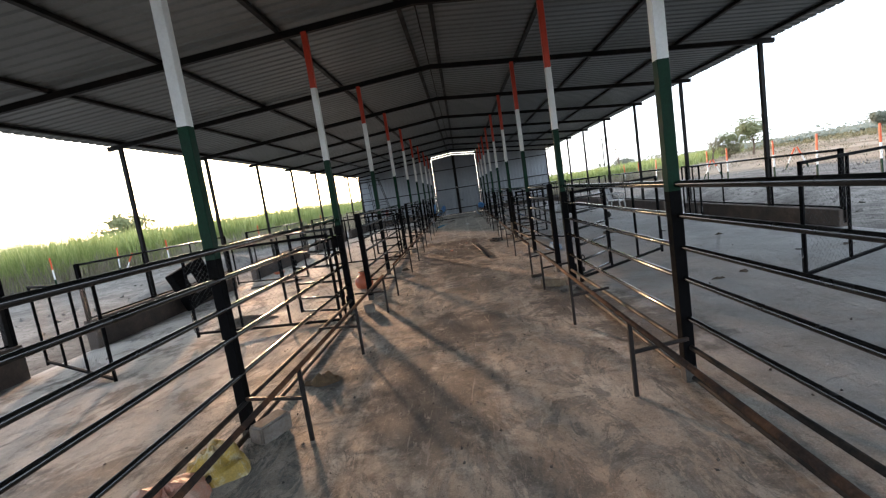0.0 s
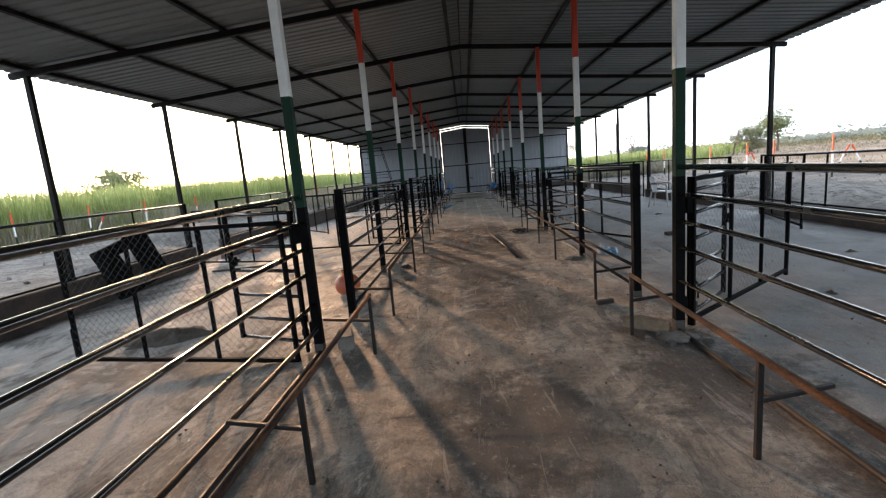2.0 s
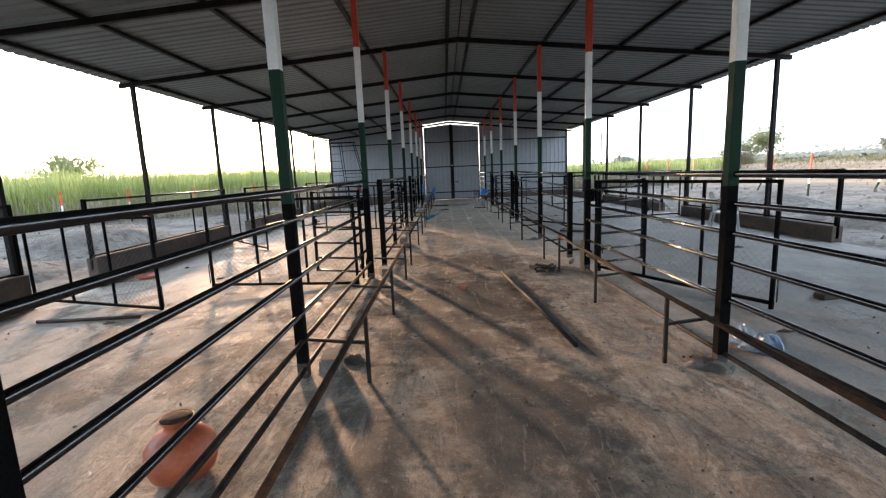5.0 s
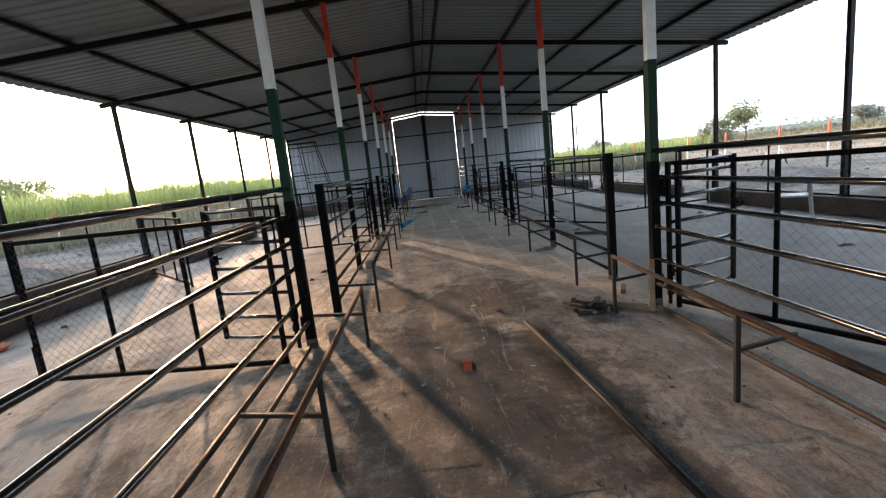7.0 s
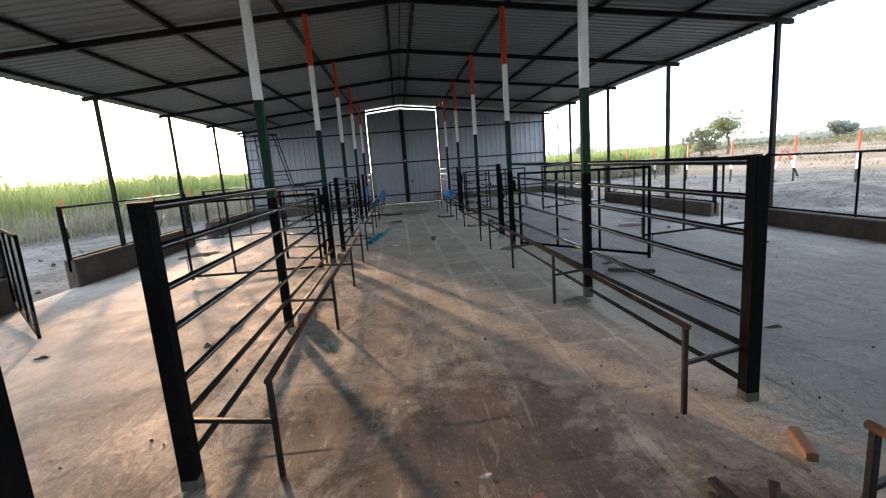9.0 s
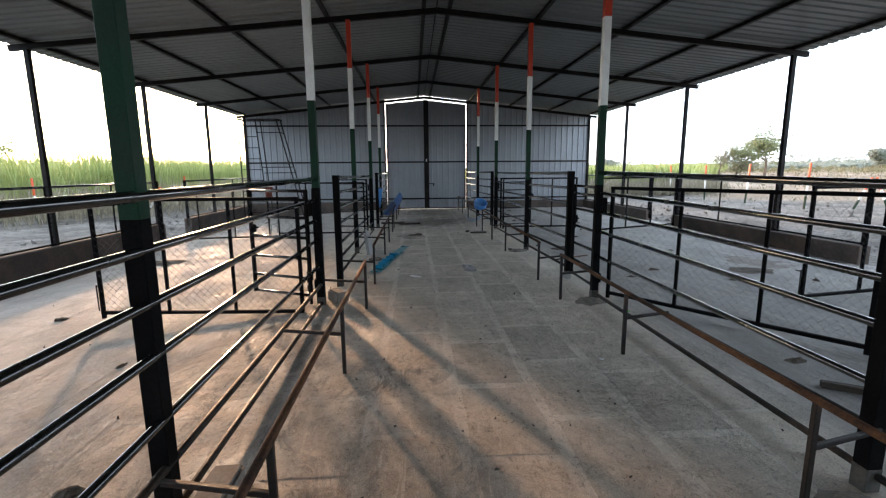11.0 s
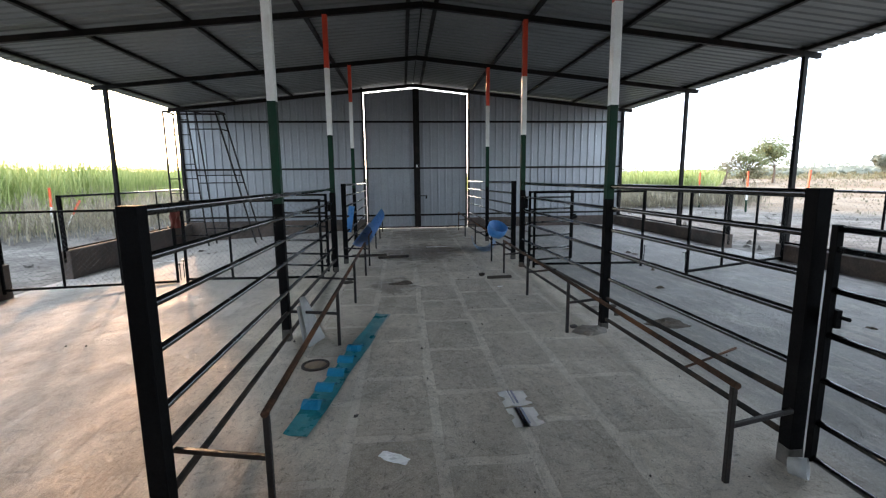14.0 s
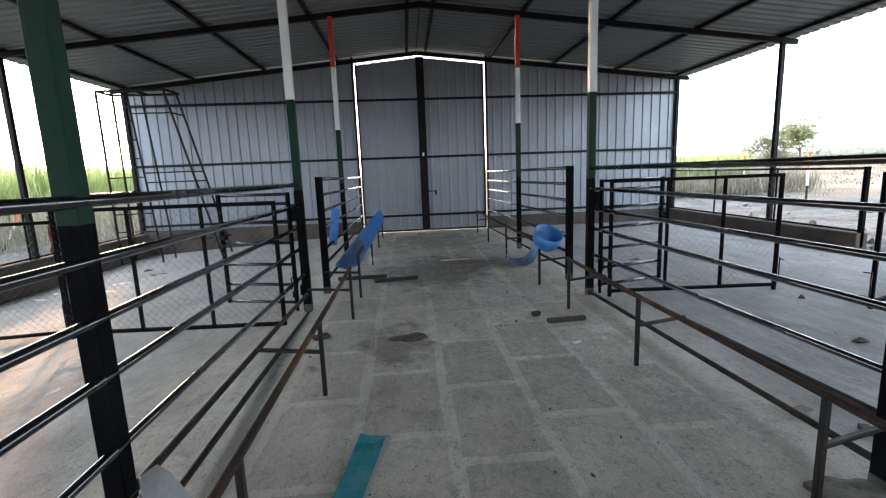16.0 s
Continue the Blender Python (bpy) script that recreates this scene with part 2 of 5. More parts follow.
    scratch = math_("MULTIPLY", ramp(noise_at(9.0, 6, 0.7, (1.0, 0.10, 1), 47.0, 2.0), 0.60, 0.63, 0.0, 0.38), aisle)
    col = mix(scratch, col, (0.62, 0.56, 0.48))
    col = mix(1.0, col, ramp(grain, 0.3, 0.7, 0.74, 1.24), "MULTIPLY")
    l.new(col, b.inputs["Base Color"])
    l.new(ramp(noise_at(1.7, 5), 0.3, 0.7, 0.62, 0.95), b.inputs["Roughness"])
    bp = n.new("ShaderNodeBump")
    bp.inputs["Strength"].default_value, bp.inputs["Distance"].default_value = 0.95, 0.05
    h_ridge = math_("MULTIPLY", math_("SUBTRACT", ridge, bald), 0.45)
    flake = ramp(noise_at(2.4, 11, 0.72, (1, 0.7, 1), 21.0, 1.0), 0.49, 0.53)
    h = math_("ADD", math_("ADD", math_("MULTIPLY", flake, 0.30), h_ridge), math_("ADD", math_("MULTIPLY", noise_at(7.0, 12, 0.78, (1, 1, 1), 0, 0.6), 1.5), math_("MULTIPLY", grain, 0.2)))
    h = math_("MULTIPLY", h, ramp(aisle, 0, 1, 0.3, 1.0))
    l.new(h, bp.inputs["Height"])
    l.new(bp.outputs[0], b.inputs["Normal"])
    return m


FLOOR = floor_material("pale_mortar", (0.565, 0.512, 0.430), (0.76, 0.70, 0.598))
FLAG = floor_material("dusty_flagstone", (0.445, 0.395, 0.320), (0.622, 0.557, 0.460), 0.13)


def ground_material():
    """Bare grey earth by the shed, turning to a tan fallow field and low olive scrub on the rising land to the east."""
    m = bpy.data.materials.new("dry_earth")
    m.use_nodes = True
    n, l = m.node_tree.nodes, m.node_tree.links
    b = n["Principled BSDF"]
    b.inputs["Roughness"].default_value = 0.95
    b.inputs["Specular IOR Level"].default_value = 0.1
    co = n.new("ShaderNodeNewGeometry").outputs["Position"]
    sep = n.new("ShaderNodeSeparateXYZ")
    l.new(co, sep.inputs[0])

    def noise_at(s, detail=8.0, rough_=0.65, stretch=(1, 1, 1)):
        mp = n.new("ShaderNodeMapping")
        mp.inputs["Scale"].default_value = stretch
        l.new(co, mp.inputs[0])
        t = n.new("ShaderNodeTexNoise")
        t.inputs["Scale"].default_value, t.inputs["Detail"].default_value, t.inputs["Roughness"].default_value = s, detail, rough_
        l.new(mp.outputs[0], t.inputs["Vector"])
        return t.outputs[0]

    def ramp(v, lo, hi, a=0.0, c=1.0):
        r = n.new("ShaderNodeMapRange")
        r.inputs[1].default_value, r.inputs[2].default_value, r.inputs[3].default_value, r.inputs[4].default_value = lo, hi, a, c
        l.new(v, r.inputs[0])
        return r.outputs[0]

    def add(a, c, op="ADD"):
        x = n.new("ShaderNodeMath")
        x.operation = op
        l.new(a, x.inputs[0])
        l.new(c, x.inputs[1])
        return x.outputs[0]

    def mix(fac, a, c):
        x = n.new("ShaderNodeMix")
        x.data_type = "RGBA"
        for sock, v in ((x.inputs[0], fac), (x.inputs[6], a), (x.inputs[7], c)):
            if hasattr(v, "is_linked"):
                l.new(v, sock)
            else:
                sock.default_value = (*v, 1)
        return x.outputs[2]

    grey = mix(ramp(noise_at(0.7, 10), 0.40, 0.60), (0.112, 0.105, 0.096), (0.208, 0.196, 0.180))
    grey = mix(ramp(noise_at(5.0, 8, 0.75), 0.50, 0.60), grey, (0.075, 0.069, 0.061))
    tan = mix(ramp(noise_at(0.12, 8, 0.65, (1, 0.5, 1)), 0.42, 0.58), (0.24, 0.178, 0.125), (0.35, 0.278, 0.212))
    olive = mix(ramp(noise_at(0.10, 10, 0.75), 0.42, 0.58), (0.12, 0.125, 0.062), (0.25, 0.215, 0.115))
    wander = ramp(noise_at(0.06, 6), 0.3, 0.7, -9.0, 9.0)
    east = add(sep.outputs[0], wander)
    col = mix(ramp(east, 18.0, 24.0), grey, tan)
    col = mix(ramp(add(sep.outputs[0], ramp(noise_at(0.04, 8), 0.3, 0.7, -25.0, 25.0)), 58.0, 74.0), col, olive)
    l.new(col, b.inputs["Base Color"])
    bp = n.new("ShaderNodeBump")
    bp.inputs["Strength"].default_value, bp.inputs["Distance"].default_value = 0.9, 0.06
    l.new(noise_at(6.0, 10, 0.75), bp.inputs["Height"])
    l.new(bp.outputs[0], b.inputs["Normal"])
    return m


GROUND = ground_material()

# ---------------------------------------------------------------- builders
P = 3.66                     # bay
XL, XR = -1.65, 1.85         # inner column lines
OL, OR = -7.48, 7.25         # outer column lines
Y_END = 32.94
EAVE, RX = 3.89, 0.03


def floor_z(x):
    """The slab falls towards the low wall on the west side."""
    return -0.058 * (XL - x) if x < XL else 0.0


def ridge_z(y):
    """The ridge climbs a little towards the end wall."""
    return 4.465 + 0.006 * y


def roof_z(x, y=Y_END):
    half = RX - OL if x < RX else OR - RX
    return ridge_z(y) - (ridge_z(y) - EAVE) * abs(x - RX) / half


def box(bm, c, s, turn=None):
    """Box with centre c and size s."""
    m = Matrix.Translation(c) @ (turn or Matrix()) @ Matrix.Diagonal((*s, 1))
    bmesh.ops.create_cube(bm, size=1.0, matrix=m)


def beam(bm, a, b, w, h=None, bevel=0.004):
    """Square tube from a to b with slightly rounded long edges."""
    a, b = Vector(a), Vector(b)
    h = h or w
    d = (b - a).normalized()
    up = Vector((0, 0, 1)) if abs(d.z) < 0.9 else Vector((0, 1, 0))
    s = d.cross(up).normalized()
    u = s.cross(d)
    e = min(bevel, w / 4, h / 4)
    ring = []
    for p in (a, b):
        ring.append([bm.verts.new(p + s * x + u * y) for x, y in ((-w / 2 + e, -h / 2), (w / 2 - e, -h / 2), (w / 2, -h / 2 + e), (w / 2, h / 2 - e),
                                                                  (w / 2 - e, h / 2), (-w / 2 + e, h / 2), (-w / 2, h / 2 - e), (-w / 2, -h / 2 + e))])
    for i in range(8):
        j = (i + 1) % 8
        bm.faces.new((ring[0][i], ring[0][j], ring[1][j], ring[1][i]))
    bm.faces.new(ring[0][::-1])
    bm.faces.new(ring[1])


def pipe(bm, pts, r, n=10, caps=True):
    """Round pipe through the points."""
    pts = [Vector(p) for p in pts]
    rings = []
    for i, p in enumerate(pts):
        d = (pts[min(i + 1, len(pts) - 1)] - pts[max(i - 1, 0)]).normalized()
        up = Vector((0, 0, 1)) if abs(d.z) < 0.9 else Vector((0, 1, 0))
        s = d.cross(up).normalized()
        u = s.cross(d)
        rings.append([bm.verts.new(p + (s * math.cos(2 * math.pi * k / n) + u * math.sin(2 * math.pi * k / n)) * r) for k in range(n)])
    for q, w in zip(rings, rings[1:]):
        for k in range(n):
            f = bm.faces.new((q[k], q[(k + 1) % n], w[(k + 1) % n], w[k]))
            f.smooth = True
    if caps:
        bm.faces.new(rings[0][::-1])
        bm.faces.new(rings[-1])


def lathe(bm, prof, n=24, at=(0, 0, 0)):
    """Turned body from (radius, height) pairs."""
    at = Vector(at)
    rings = [[bm.verts.new(at + Vector((r * math.cos(2 * math.pi * k / n), r * math.sin(2 * math.pi * k / n), z))) for k in range(n)] for r, z in prof]
    for q, w in zip(rings, rings[1:]):
        for k in range(n):
            f = bm.faces.new((q[k], q[(k + 1) % n], w[(k + 1) % n], w[k]))
            f.smooth = True
    return rings


def link(name, bm, mat):
    me = bpy.data.meshes.new(name)
    bmesh.ops.recalc_face_normals(bm, faces=bm.faces)
    bm.to_mesh(me)
    bm.free()
    me.materials.append(mat)
    return new(name, me)


def part(name, bm, mat, parent, label=""):
    ob = link(name, bm, mat)
    ob.parent = parent
    if label:
        ob["label"] = label
    return ob


def made(name, mat, parent, fn, label=""):
    bm = bmesh.new()
    fn(bm)
    return part(name, bm, mat, parent, label)


def thing(name, at=(0, 0, 0), turn=0.0, **tags):
    ob = new(name)
    ob.empty_display_size = 0.1
    ob.matrix_world = pose(*at, 0, 0, turn)
    return tagged(ob, **tags)


def solid(name, mat, fn, **tags):
    bm = bmesh.new()
    fn(bm)
    return tagged(link(name, bm, mat), **tags)


def sheet_from(bm, pts, cols):
    """Grid mesh from a list of rows of points."""
    rows = [[bm.verts.new(p) for p in r] for r in pts]
    for a, b in zip(rows, rows[1:]):
        for i in range(len(a) - 1):
            bm.faces.new((a[i], a[i + 1], b[i + 1], b[i]))


# ---------------------------------------------------------------- ground and floor
def ground_mesh(bm):
    xs = [-900, -300, -120, -60, -30, -15, -9, -7.75]
    xr = [7.5, 9, 15, 30, 60, 120, 300, 900]
    ys = [-600, -200, -60, -20, -8, 0, 8, 16, 24, 33.2, 40, 60, 100, 180, 320, 900]

    def gz(x, y):
        # the land rises slowly to the east and north
        z = -0.42 if x < 0 else -0.12
        if x > 15:
            z += 0.018 * (min(x, 300) - 15)
        return z
    xa = xs + [-2.0, 2.0] + xr
    rows = [[(x, y, gz(x, y) if not -7.7 < x < 7.4 else -0.42) for x in xa] for y in ys]
    sheet_from(bm, rows, None)


solid("ground", GROUND, ground_mesh, label="dry bare earth with pale dust around the shed", category="ground", kind="structure")


def floor_mesh(bm):
    xs = [OL - 0.02, -6, -5, -4, -3, -2.2, XL, 0, 2, 4, 6, OR + 0.02]
    ys = [-7.4 + i * 1.0 for i in range(41)] + [Y_END + 0.1]
    rows = [[(x, y, floor_z(x)) for x in xs] for y in ys]
    sheet_from(bm, rows, None)


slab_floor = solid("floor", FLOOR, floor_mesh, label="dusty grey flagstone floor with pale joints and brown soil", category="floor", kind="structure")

# ---------------------------------------------------------------- low outer walls and mesh fence
def spans():
    """Stretches of the outer walls between the cattle openings."""
    out, y = [], -7.4
    for k in (-1, 1, 3, 5, 7):
        out.append((y, k * P + 0.10))
        y = k * P + 1.60
    return out + [(y, Y_END)]


def chain_link(bm, a, b, z0, z1, step=0.09, r=0.0010):
    """Diamond mesh of thin wires between the uprights a and b (points on the plan)."""
    a, b = Vector((*a, 0)), Vector((*b, 0))
    d = b - a
    n = d.length
    d.normalize()
    h = z1 - z0
    side = Vector((-d.y, d.x, 0))
    for lean in (-1, 1):
        t = -h
        while t < n + h:
            # clip the slanting wire to the panel
            s0, s1 = (t, t + h) if lean > 0 else (t + h, t)
            q0, q1 = 0.0, 1.0
            ds = s1 - s0
            for lim, sign in ((0.0, 1), (n, -1)):
                v0, v1 = (s0 - lim) * sign, (s1 - lim) * sign
                if v0 < 0 and v1 < 0:
                    q0, q1 = 1.0, 0.0
                elif v0 < 0:
                    q0 = max(q0, v0 / (v0 - v1))
                elif v1 < 0:
                    q1 = min(q1, v0 / (v0 - v1))
            if q1 - q0 > 0.02:
                ends = []
                for q in (q0, q1):
                    p = a + d * (s0 + ds * q) + Vector((0, 0, z0 + h * q)) + side * (0.002 * lean)
                    ends.append([bm.verts.new(p + side * r * x + (d * -lean + Vector((0, 0, 1))) * 0.7 * r * y) for x, y in ((0, 1), (0.87, -0.5), (-0.87, -0.5))])
                for i in range(3):
                    bm.faces.new((ends[0][i], ends[0][(i + 1) % 3], ends[1][(i + 1) % 3], ends[1][i]))
            t += step


def outer_side(side, x, nm):
    top = 0.27 if side < 0 else 0.32

    def low_wall(bm):
        zb = -0.55
        for ya, yb in spans():
            box(bm, (x, (ya + yb) / 2, (zb + top) / 2), (0.22, yb - ya, top - zb))
        bmesh.ops.bevel(bm, geom=bm.edges[:], offset=0.012, segments=1, affect="EDGES")
    solid(nm, PLASTER, low_wall, label="low dark cement-plastered wall under the mesh fence", category="wall", kind="structure")
    for ya, yb in spans():
        f = thing("mesh_fence", (x, ya, top), label="chain-link fence in a dark steel frame on the low wall", category="fence", group="outer mesh fences")
        n = yb - ya
        made("top_rail", BLACK, f, lambda bm: pipe(bm, [(0, 0, 1.40 - top), (0, n, 1.40 - top)], 0.024))
        made("bottom_rail", MATT, f, lambda bm: beam(bm, (0, 0, 0.03), (0, n, 0.03), 0.035))
        made("chain_link", WIRE, f, lambda bm: chain_link(bm, (0, 0), (0, n), 0.05, 1.38 - top))
        for y in (0.035, n - 0.035):
            made("post", MATT, f, lambda bm: beam(bm, (0, y, -0.25), (0, y, 1.43 - top), 0.07))
        m = int(n // 1.83)
        for i in range(1, m):
            y = n * i / m
            made("upright", MATT, f, lambda bm: beam(bm, (0, y, 0.0), (0, y, 1.39 - top), 0.03))


outer_side(-1, OL + 0.02, "wall_west")
outer_side(1, OR - 0.02, "wall_east")

# ---------------------------------------------------------------- roof
# the roof's south end, behind the camera start, is unseen and added for its shade
Y0, Y1 = -7.6, Y_END + 0.35
roof = thing("roof", (0, 0, 0), label="corrugated metal roof on a dark steel frame", category="roof", kind="structure")


def roof_half(bm, s):
    # ribs run down the slope
    xe = (OL - 0.42) if s < 0 else (OR + 0.42)
    xi = RX + s * 0.02
    y, k = Y0, 0
    prof = []
    while y < Y1:
        prof += [(y, 0.0), (y + 0.13, 0.0), (y + 0.155, 0.022), (y + 0.195, 0.022)]
        y += 0.22
    for (ya, za), (yb, zb) in zip(prof, prof[1:]):
        v = [bm.verts.new((x, yy, roof_z(x, yy) + 0.17 + zz)) for x, yy, zz in ((xi, ya, za), (xe, ya, za), (xe, yb, zb), (xi, yb, zb))]
        bm.faces.new(v)


for s in (-1, 1):
    made("roof_sheet", ROOF, roof, lambda bm, s=s: roof_half(bm, s))
def ridge_cap(bm):
    for s in (-1, 1):
        beam(bm, (RX, Y0, ridge_z(Y0) + 0.205), (RX + s * 0.24, Y0, ridge_z(Y0) + 0.185), 0.01, 0.01)
    v = [bm.verts.new((RX + dx, y, ridge_z(y) + 0.20 - abs(dx) * 0.09)) for y in (Y0, Y1) for dx in (-0.25, 0.0, 0.25)]
    bm.faces.new((v[0], v[1], v[4], v[3]))
    bm.faces.new((v[1], v[2], v[5], v[4]))


made("ridge_cap", ROOF, roof, ridge_cap)
for k in range(-2, 10):
    y = k * P
    if k == 9:
        y = Y_END - 0.06
    for s in (-1, 1):
        xe = (OL - 0.30) if s < 0 else (OR + 0.30)
        made("rafter", STEEL, roof, lambda bm: beam(bm, (RX, y, roof_z(RX, y) + 0.05), (xe, y, roof_z(xe, y) + 0.05), 0.08, 0.10))
for x in (-7.45, -5.73, -3.92, -2.04, -0.22, 0.27, 1.98, 3.73, 5.48, 7.22):
    made("purlin", STEEL, roof, lambda bm: beam(bm, (x, Y0, roof_z(x, Y0) + 0.13), (x, Y1, roof_z(x, Y1) + 0.13), 0.075, 0.06))
made("ridge_rod", STEEL, roof, lambda bm: beam(bm, (RX, Y0, ridge_z(Y0) + 0.155), (RX, Y1, ridge_z(Y1) + 0.155), 0.025, 0.02))

# ---------------------------------------------------------------- columns
def inner_column(x, y, mark, mark_red, gate=False):
    c = thing("column", (x, y, 0), label="square steel column painted black, green, white and red", category="column", group="inner columns of the shed")
    top = roof_z(x, y) + 0.02
    w = 0.085
    z0 = 0.0
    for nm, mat, z1 in (("black_band", MATT, 1.46), ("green_band", GREEN, mark), ("white_band", WHITE, mark_red), ("red_band", RED, top)):
        made(nm, mat, c, lambda bm: beam(bm, (0, 0, z0 + (0.0 if z0 else 0.002)), (0, 0, z1), w))
        z0 = z1
    made("foot", DUSTY, c, lambda bm: beam(bm, (0, 0, 0.0), (0, 0, 0.10 + 0.03 * math.sin(y * 3 + x)), w + 0.003), "foot crusted with grey cement")
    if gate:
        side = -1 if x < 0 else 1
        made("gate_post", MATT, c, lambda bm: beam(bm, (side * 0.035, 0.078, 0.002), (side * 0.035, 0.078, 1.45), 0.07, 0.09))
        made("hinge_plate", MATT, c, lambda bm: (beam(bm, (side * 0.075, 0.02, 1.12), (side * 0.075, 0.02, 1.30), 0.05, 0.14), beam(bm, (side * 0.06, 0.05, 0.20), (side * 0.06, 0.05, 0.32), 0.05, 0.10)))
    return c


# the southernmost bays are added unseen behind the camera, to carry the shading roof
for k in range(-2, 9):
    inner_column(XL, k * P, 2.47, 3.545 + 0.008 * k, k % 2 == 1)
    inner_column(XR, k * P, 2.39 + 0.026 * max(0, k - 4), 3.255 + 0.034 * k, k % 2 == 1)


def outer_column(x, y):
    c = thing("column", (x, y, 0.3), label="thin dark steel column under the eave", category="column", group="outer columns of the shed")
    made("shaft", STEEL, c, lambda bm: beam(bm, (0, 0, -0.05), (0, 0, roof_z(x, y) - 0.3), 0.085))


for k in range(-2, 10):
    for x in (OL, OR):
        outer_column(x, k * P if k < 9 else Y_END - 0.05)

# ---------------------------------------------------------------- pen fences along the aisle
RAILS = (1.555, 1.335, 1.105, 0.87, 0.57, 0.365, 0.12)      # at the gate post
RAILS_END = (1.575, 1.33, 1.09, 0.85, 0.53, 0.275, 0.04)    # where they meet the next gate column


def pen_fence(x, ya, yb, out=0.0, lift=0.0, lift_end=0.0):
    f = thing("pen_fence", (x, ya, 0), label="black steel rail fence along the feeding aisle", category="fence", group="pen fences along the aisle")
    made("post", MATT, f, lambda bm: beam(bm, (out, 0, 0.001), (out, 0, 1.585 + lift), 0.088, 0.09))
    made("foot", DUSTY, f, lambda bm: beam(bm, (out, 0, 0.0), (out, 0, 0.085 + 0.03 * math.sin(ya * 2)), 0.091, 0.093), "foot crusted with grey cement")
    n = yb - ya
    # the rails run into the columns, those of the west side from a post that stands a little nearer the aisle
    run = (-0.03, -0.067, -0.08) if x < 0 else (out, out / 2, 0.0)
    for i, (z, ze) in enumerate(zip(RAILS, RAILS_END)):
        r = 0.026 if i == 0 else 0.021
        z, ze = z + lift, ze + lift_end
        made("rail", GLOSS if i < 5 else DIRTY_FLOORLIT, f, lambda bm: pipe(bm, [(run[0], 0.02, z), (run[1], n / 2, (z + ze) / 2 - 0.006), (run[2], n - 0.046, ze)], r))
    return f


def feed_rail(x, post_x, ya, legs):
    f = thing("feed_rail", (x, ya, 0), label="rusty steel rail on thin legs for hanging feed troughs", category="rail", group="feed rails along the aisle")
    made("rail", RUST, f, lambda bm: pipe(bm, [(0, -0.03, 0.585), (0, legs[len(legs) // 2] - ya, 0.578), (0, legs[-1] - ya + 0.03, 0.585)], 0.019))
    for y in legs:
        made("leg", LEG, f, lambda bm: beam(bm, (0, y - ya, 0.0), (0, y - ya, 0.57), 0.031))
        made("cross_bar", LEG, f, lambda bm: beam(bm, (0, y - ya, 0.34), (post_x - x, y - ya + 0.1, 0.35), 0.027))
    return f


LEGS = {-3: ((-10.0, -7.6, -5.7, -3.8), (-9.9, -7.5, -5.6, -3.9)), -1: ((-2.6, -0.20, 1.66, 3.52), (-2.6, -0.15, 1.70, 3.60)), 1: ((4.71, 7.15, 8.95, 10.78), (4.82, 7.32, 9.12, 10.91)),
        3: ((11.93, 14.36, 16.25, 18.05), (12.05, 14.50, 16.45, 18.25)), 5: ((19.28, 21.74, 23.37, 25.18), (19.32, 21.85, 23.50, 25.08)), 7: ((26.1, 28.3, 30.2, 31.9), (26.25, 28.4, 30.3, 31.9))}
LIFT = {-3: (-0.04, -0.06), -1: (-0.04, -0.065), 1: (0.0, 0.0), 3: (0.0, -0.01), 5: (0.015, 0.045), 7: (0.02, 0.04)}
LIFT_END = {-3: (-0.02, -0.03), -1: (-0.02, -0.03), 1: (0.0, -0.02), 3: (-0.01, 0.035), 5: (-0.05, 0.01), 7: (-0.03, 0.0)}
STARTS = {-3: (-10.1, -9.9), -1: (-2.68, -2.56), 1: (4.69, 4.84), 3: (11.95, 12.13), 5: (19.24, 19.45), 7: (26.45, 26.45)}
for k in (-3, -1, 1, 3, 5, 7):
    last = min(k * P + 2 * P, Y_END - 0.25)
    for i, (x, fx) in enumerate(((XL + 0.085, -1.07), (XR - 0.01, 1.39))):
        pen_fence(x, STARTS[k][i], last, 0.045 * i, LIFT[k][i], LIFT_END[k][i])
        legs = LEGS[k][i]
        feed_rail(fx, x, legs[0], legs)

# ---------------------------------------------------------------- end wall and door
end = thing("wall_north", (0, Y_END, 0), label="ribbed pale metal sheet end wall on a dark steel frame", category="wall", kind="structure")


def ribbed(bm, xa, xb, z0, top, pitch=0.25):
    """Vertical ribbed cladding between xa and xb, facing south."""
    xs = []
    x = xa
    while x < xb:
        xs += [(x, 0.0), (x + pitch * 0.70, 0.0), (x + pitch * 0.76, -0.030), (x + pitch * 0.94, -0.030)]
        x += pitch
    xs = [(min(x, xb), y) for x, y in xs] + [(xb, 0.0)]
    for (xp, yp), (xq, yq) in zip(xs, xs[1:]):
        if xq - xp < 1e-5:
            continue
        bm.faces.new([bm.verts.new(v) for v in ((xp, yp, z0), (xq, yq, z0), (xq, yq, top(xq)), (xp, yp, top(xp)))])


DL, DR, DT = -1.60, 1.80, 4.40
under = lambda x: roof_z(x) + 0.148
made("cladding", SHEET, end, lambda bm: ribbed(bm, OL, DL - 0.05, 0.33, under))
made("cladding", SHEET, end, lambda bm: ribbed(bm, DR + 0.05, OR, 0.33, under))
for xa, xb in ((OL, DL - 0.05), (DR + 0.05, OR)):
    for z in (0.46, 2.03, 3.55):
        made("girt", STEEL, end, lambda bm: beam(bm, (xa, -0.07, z), (xb, -0.07, z), 0.05, 0.06))
for x in (DL - 0.062, DR + 0.062):
    made("door_post", STEEL, end, lambda bm: beam(bm, (x, -0.06, 0), (x, -0.06, under(x)), 0.06))


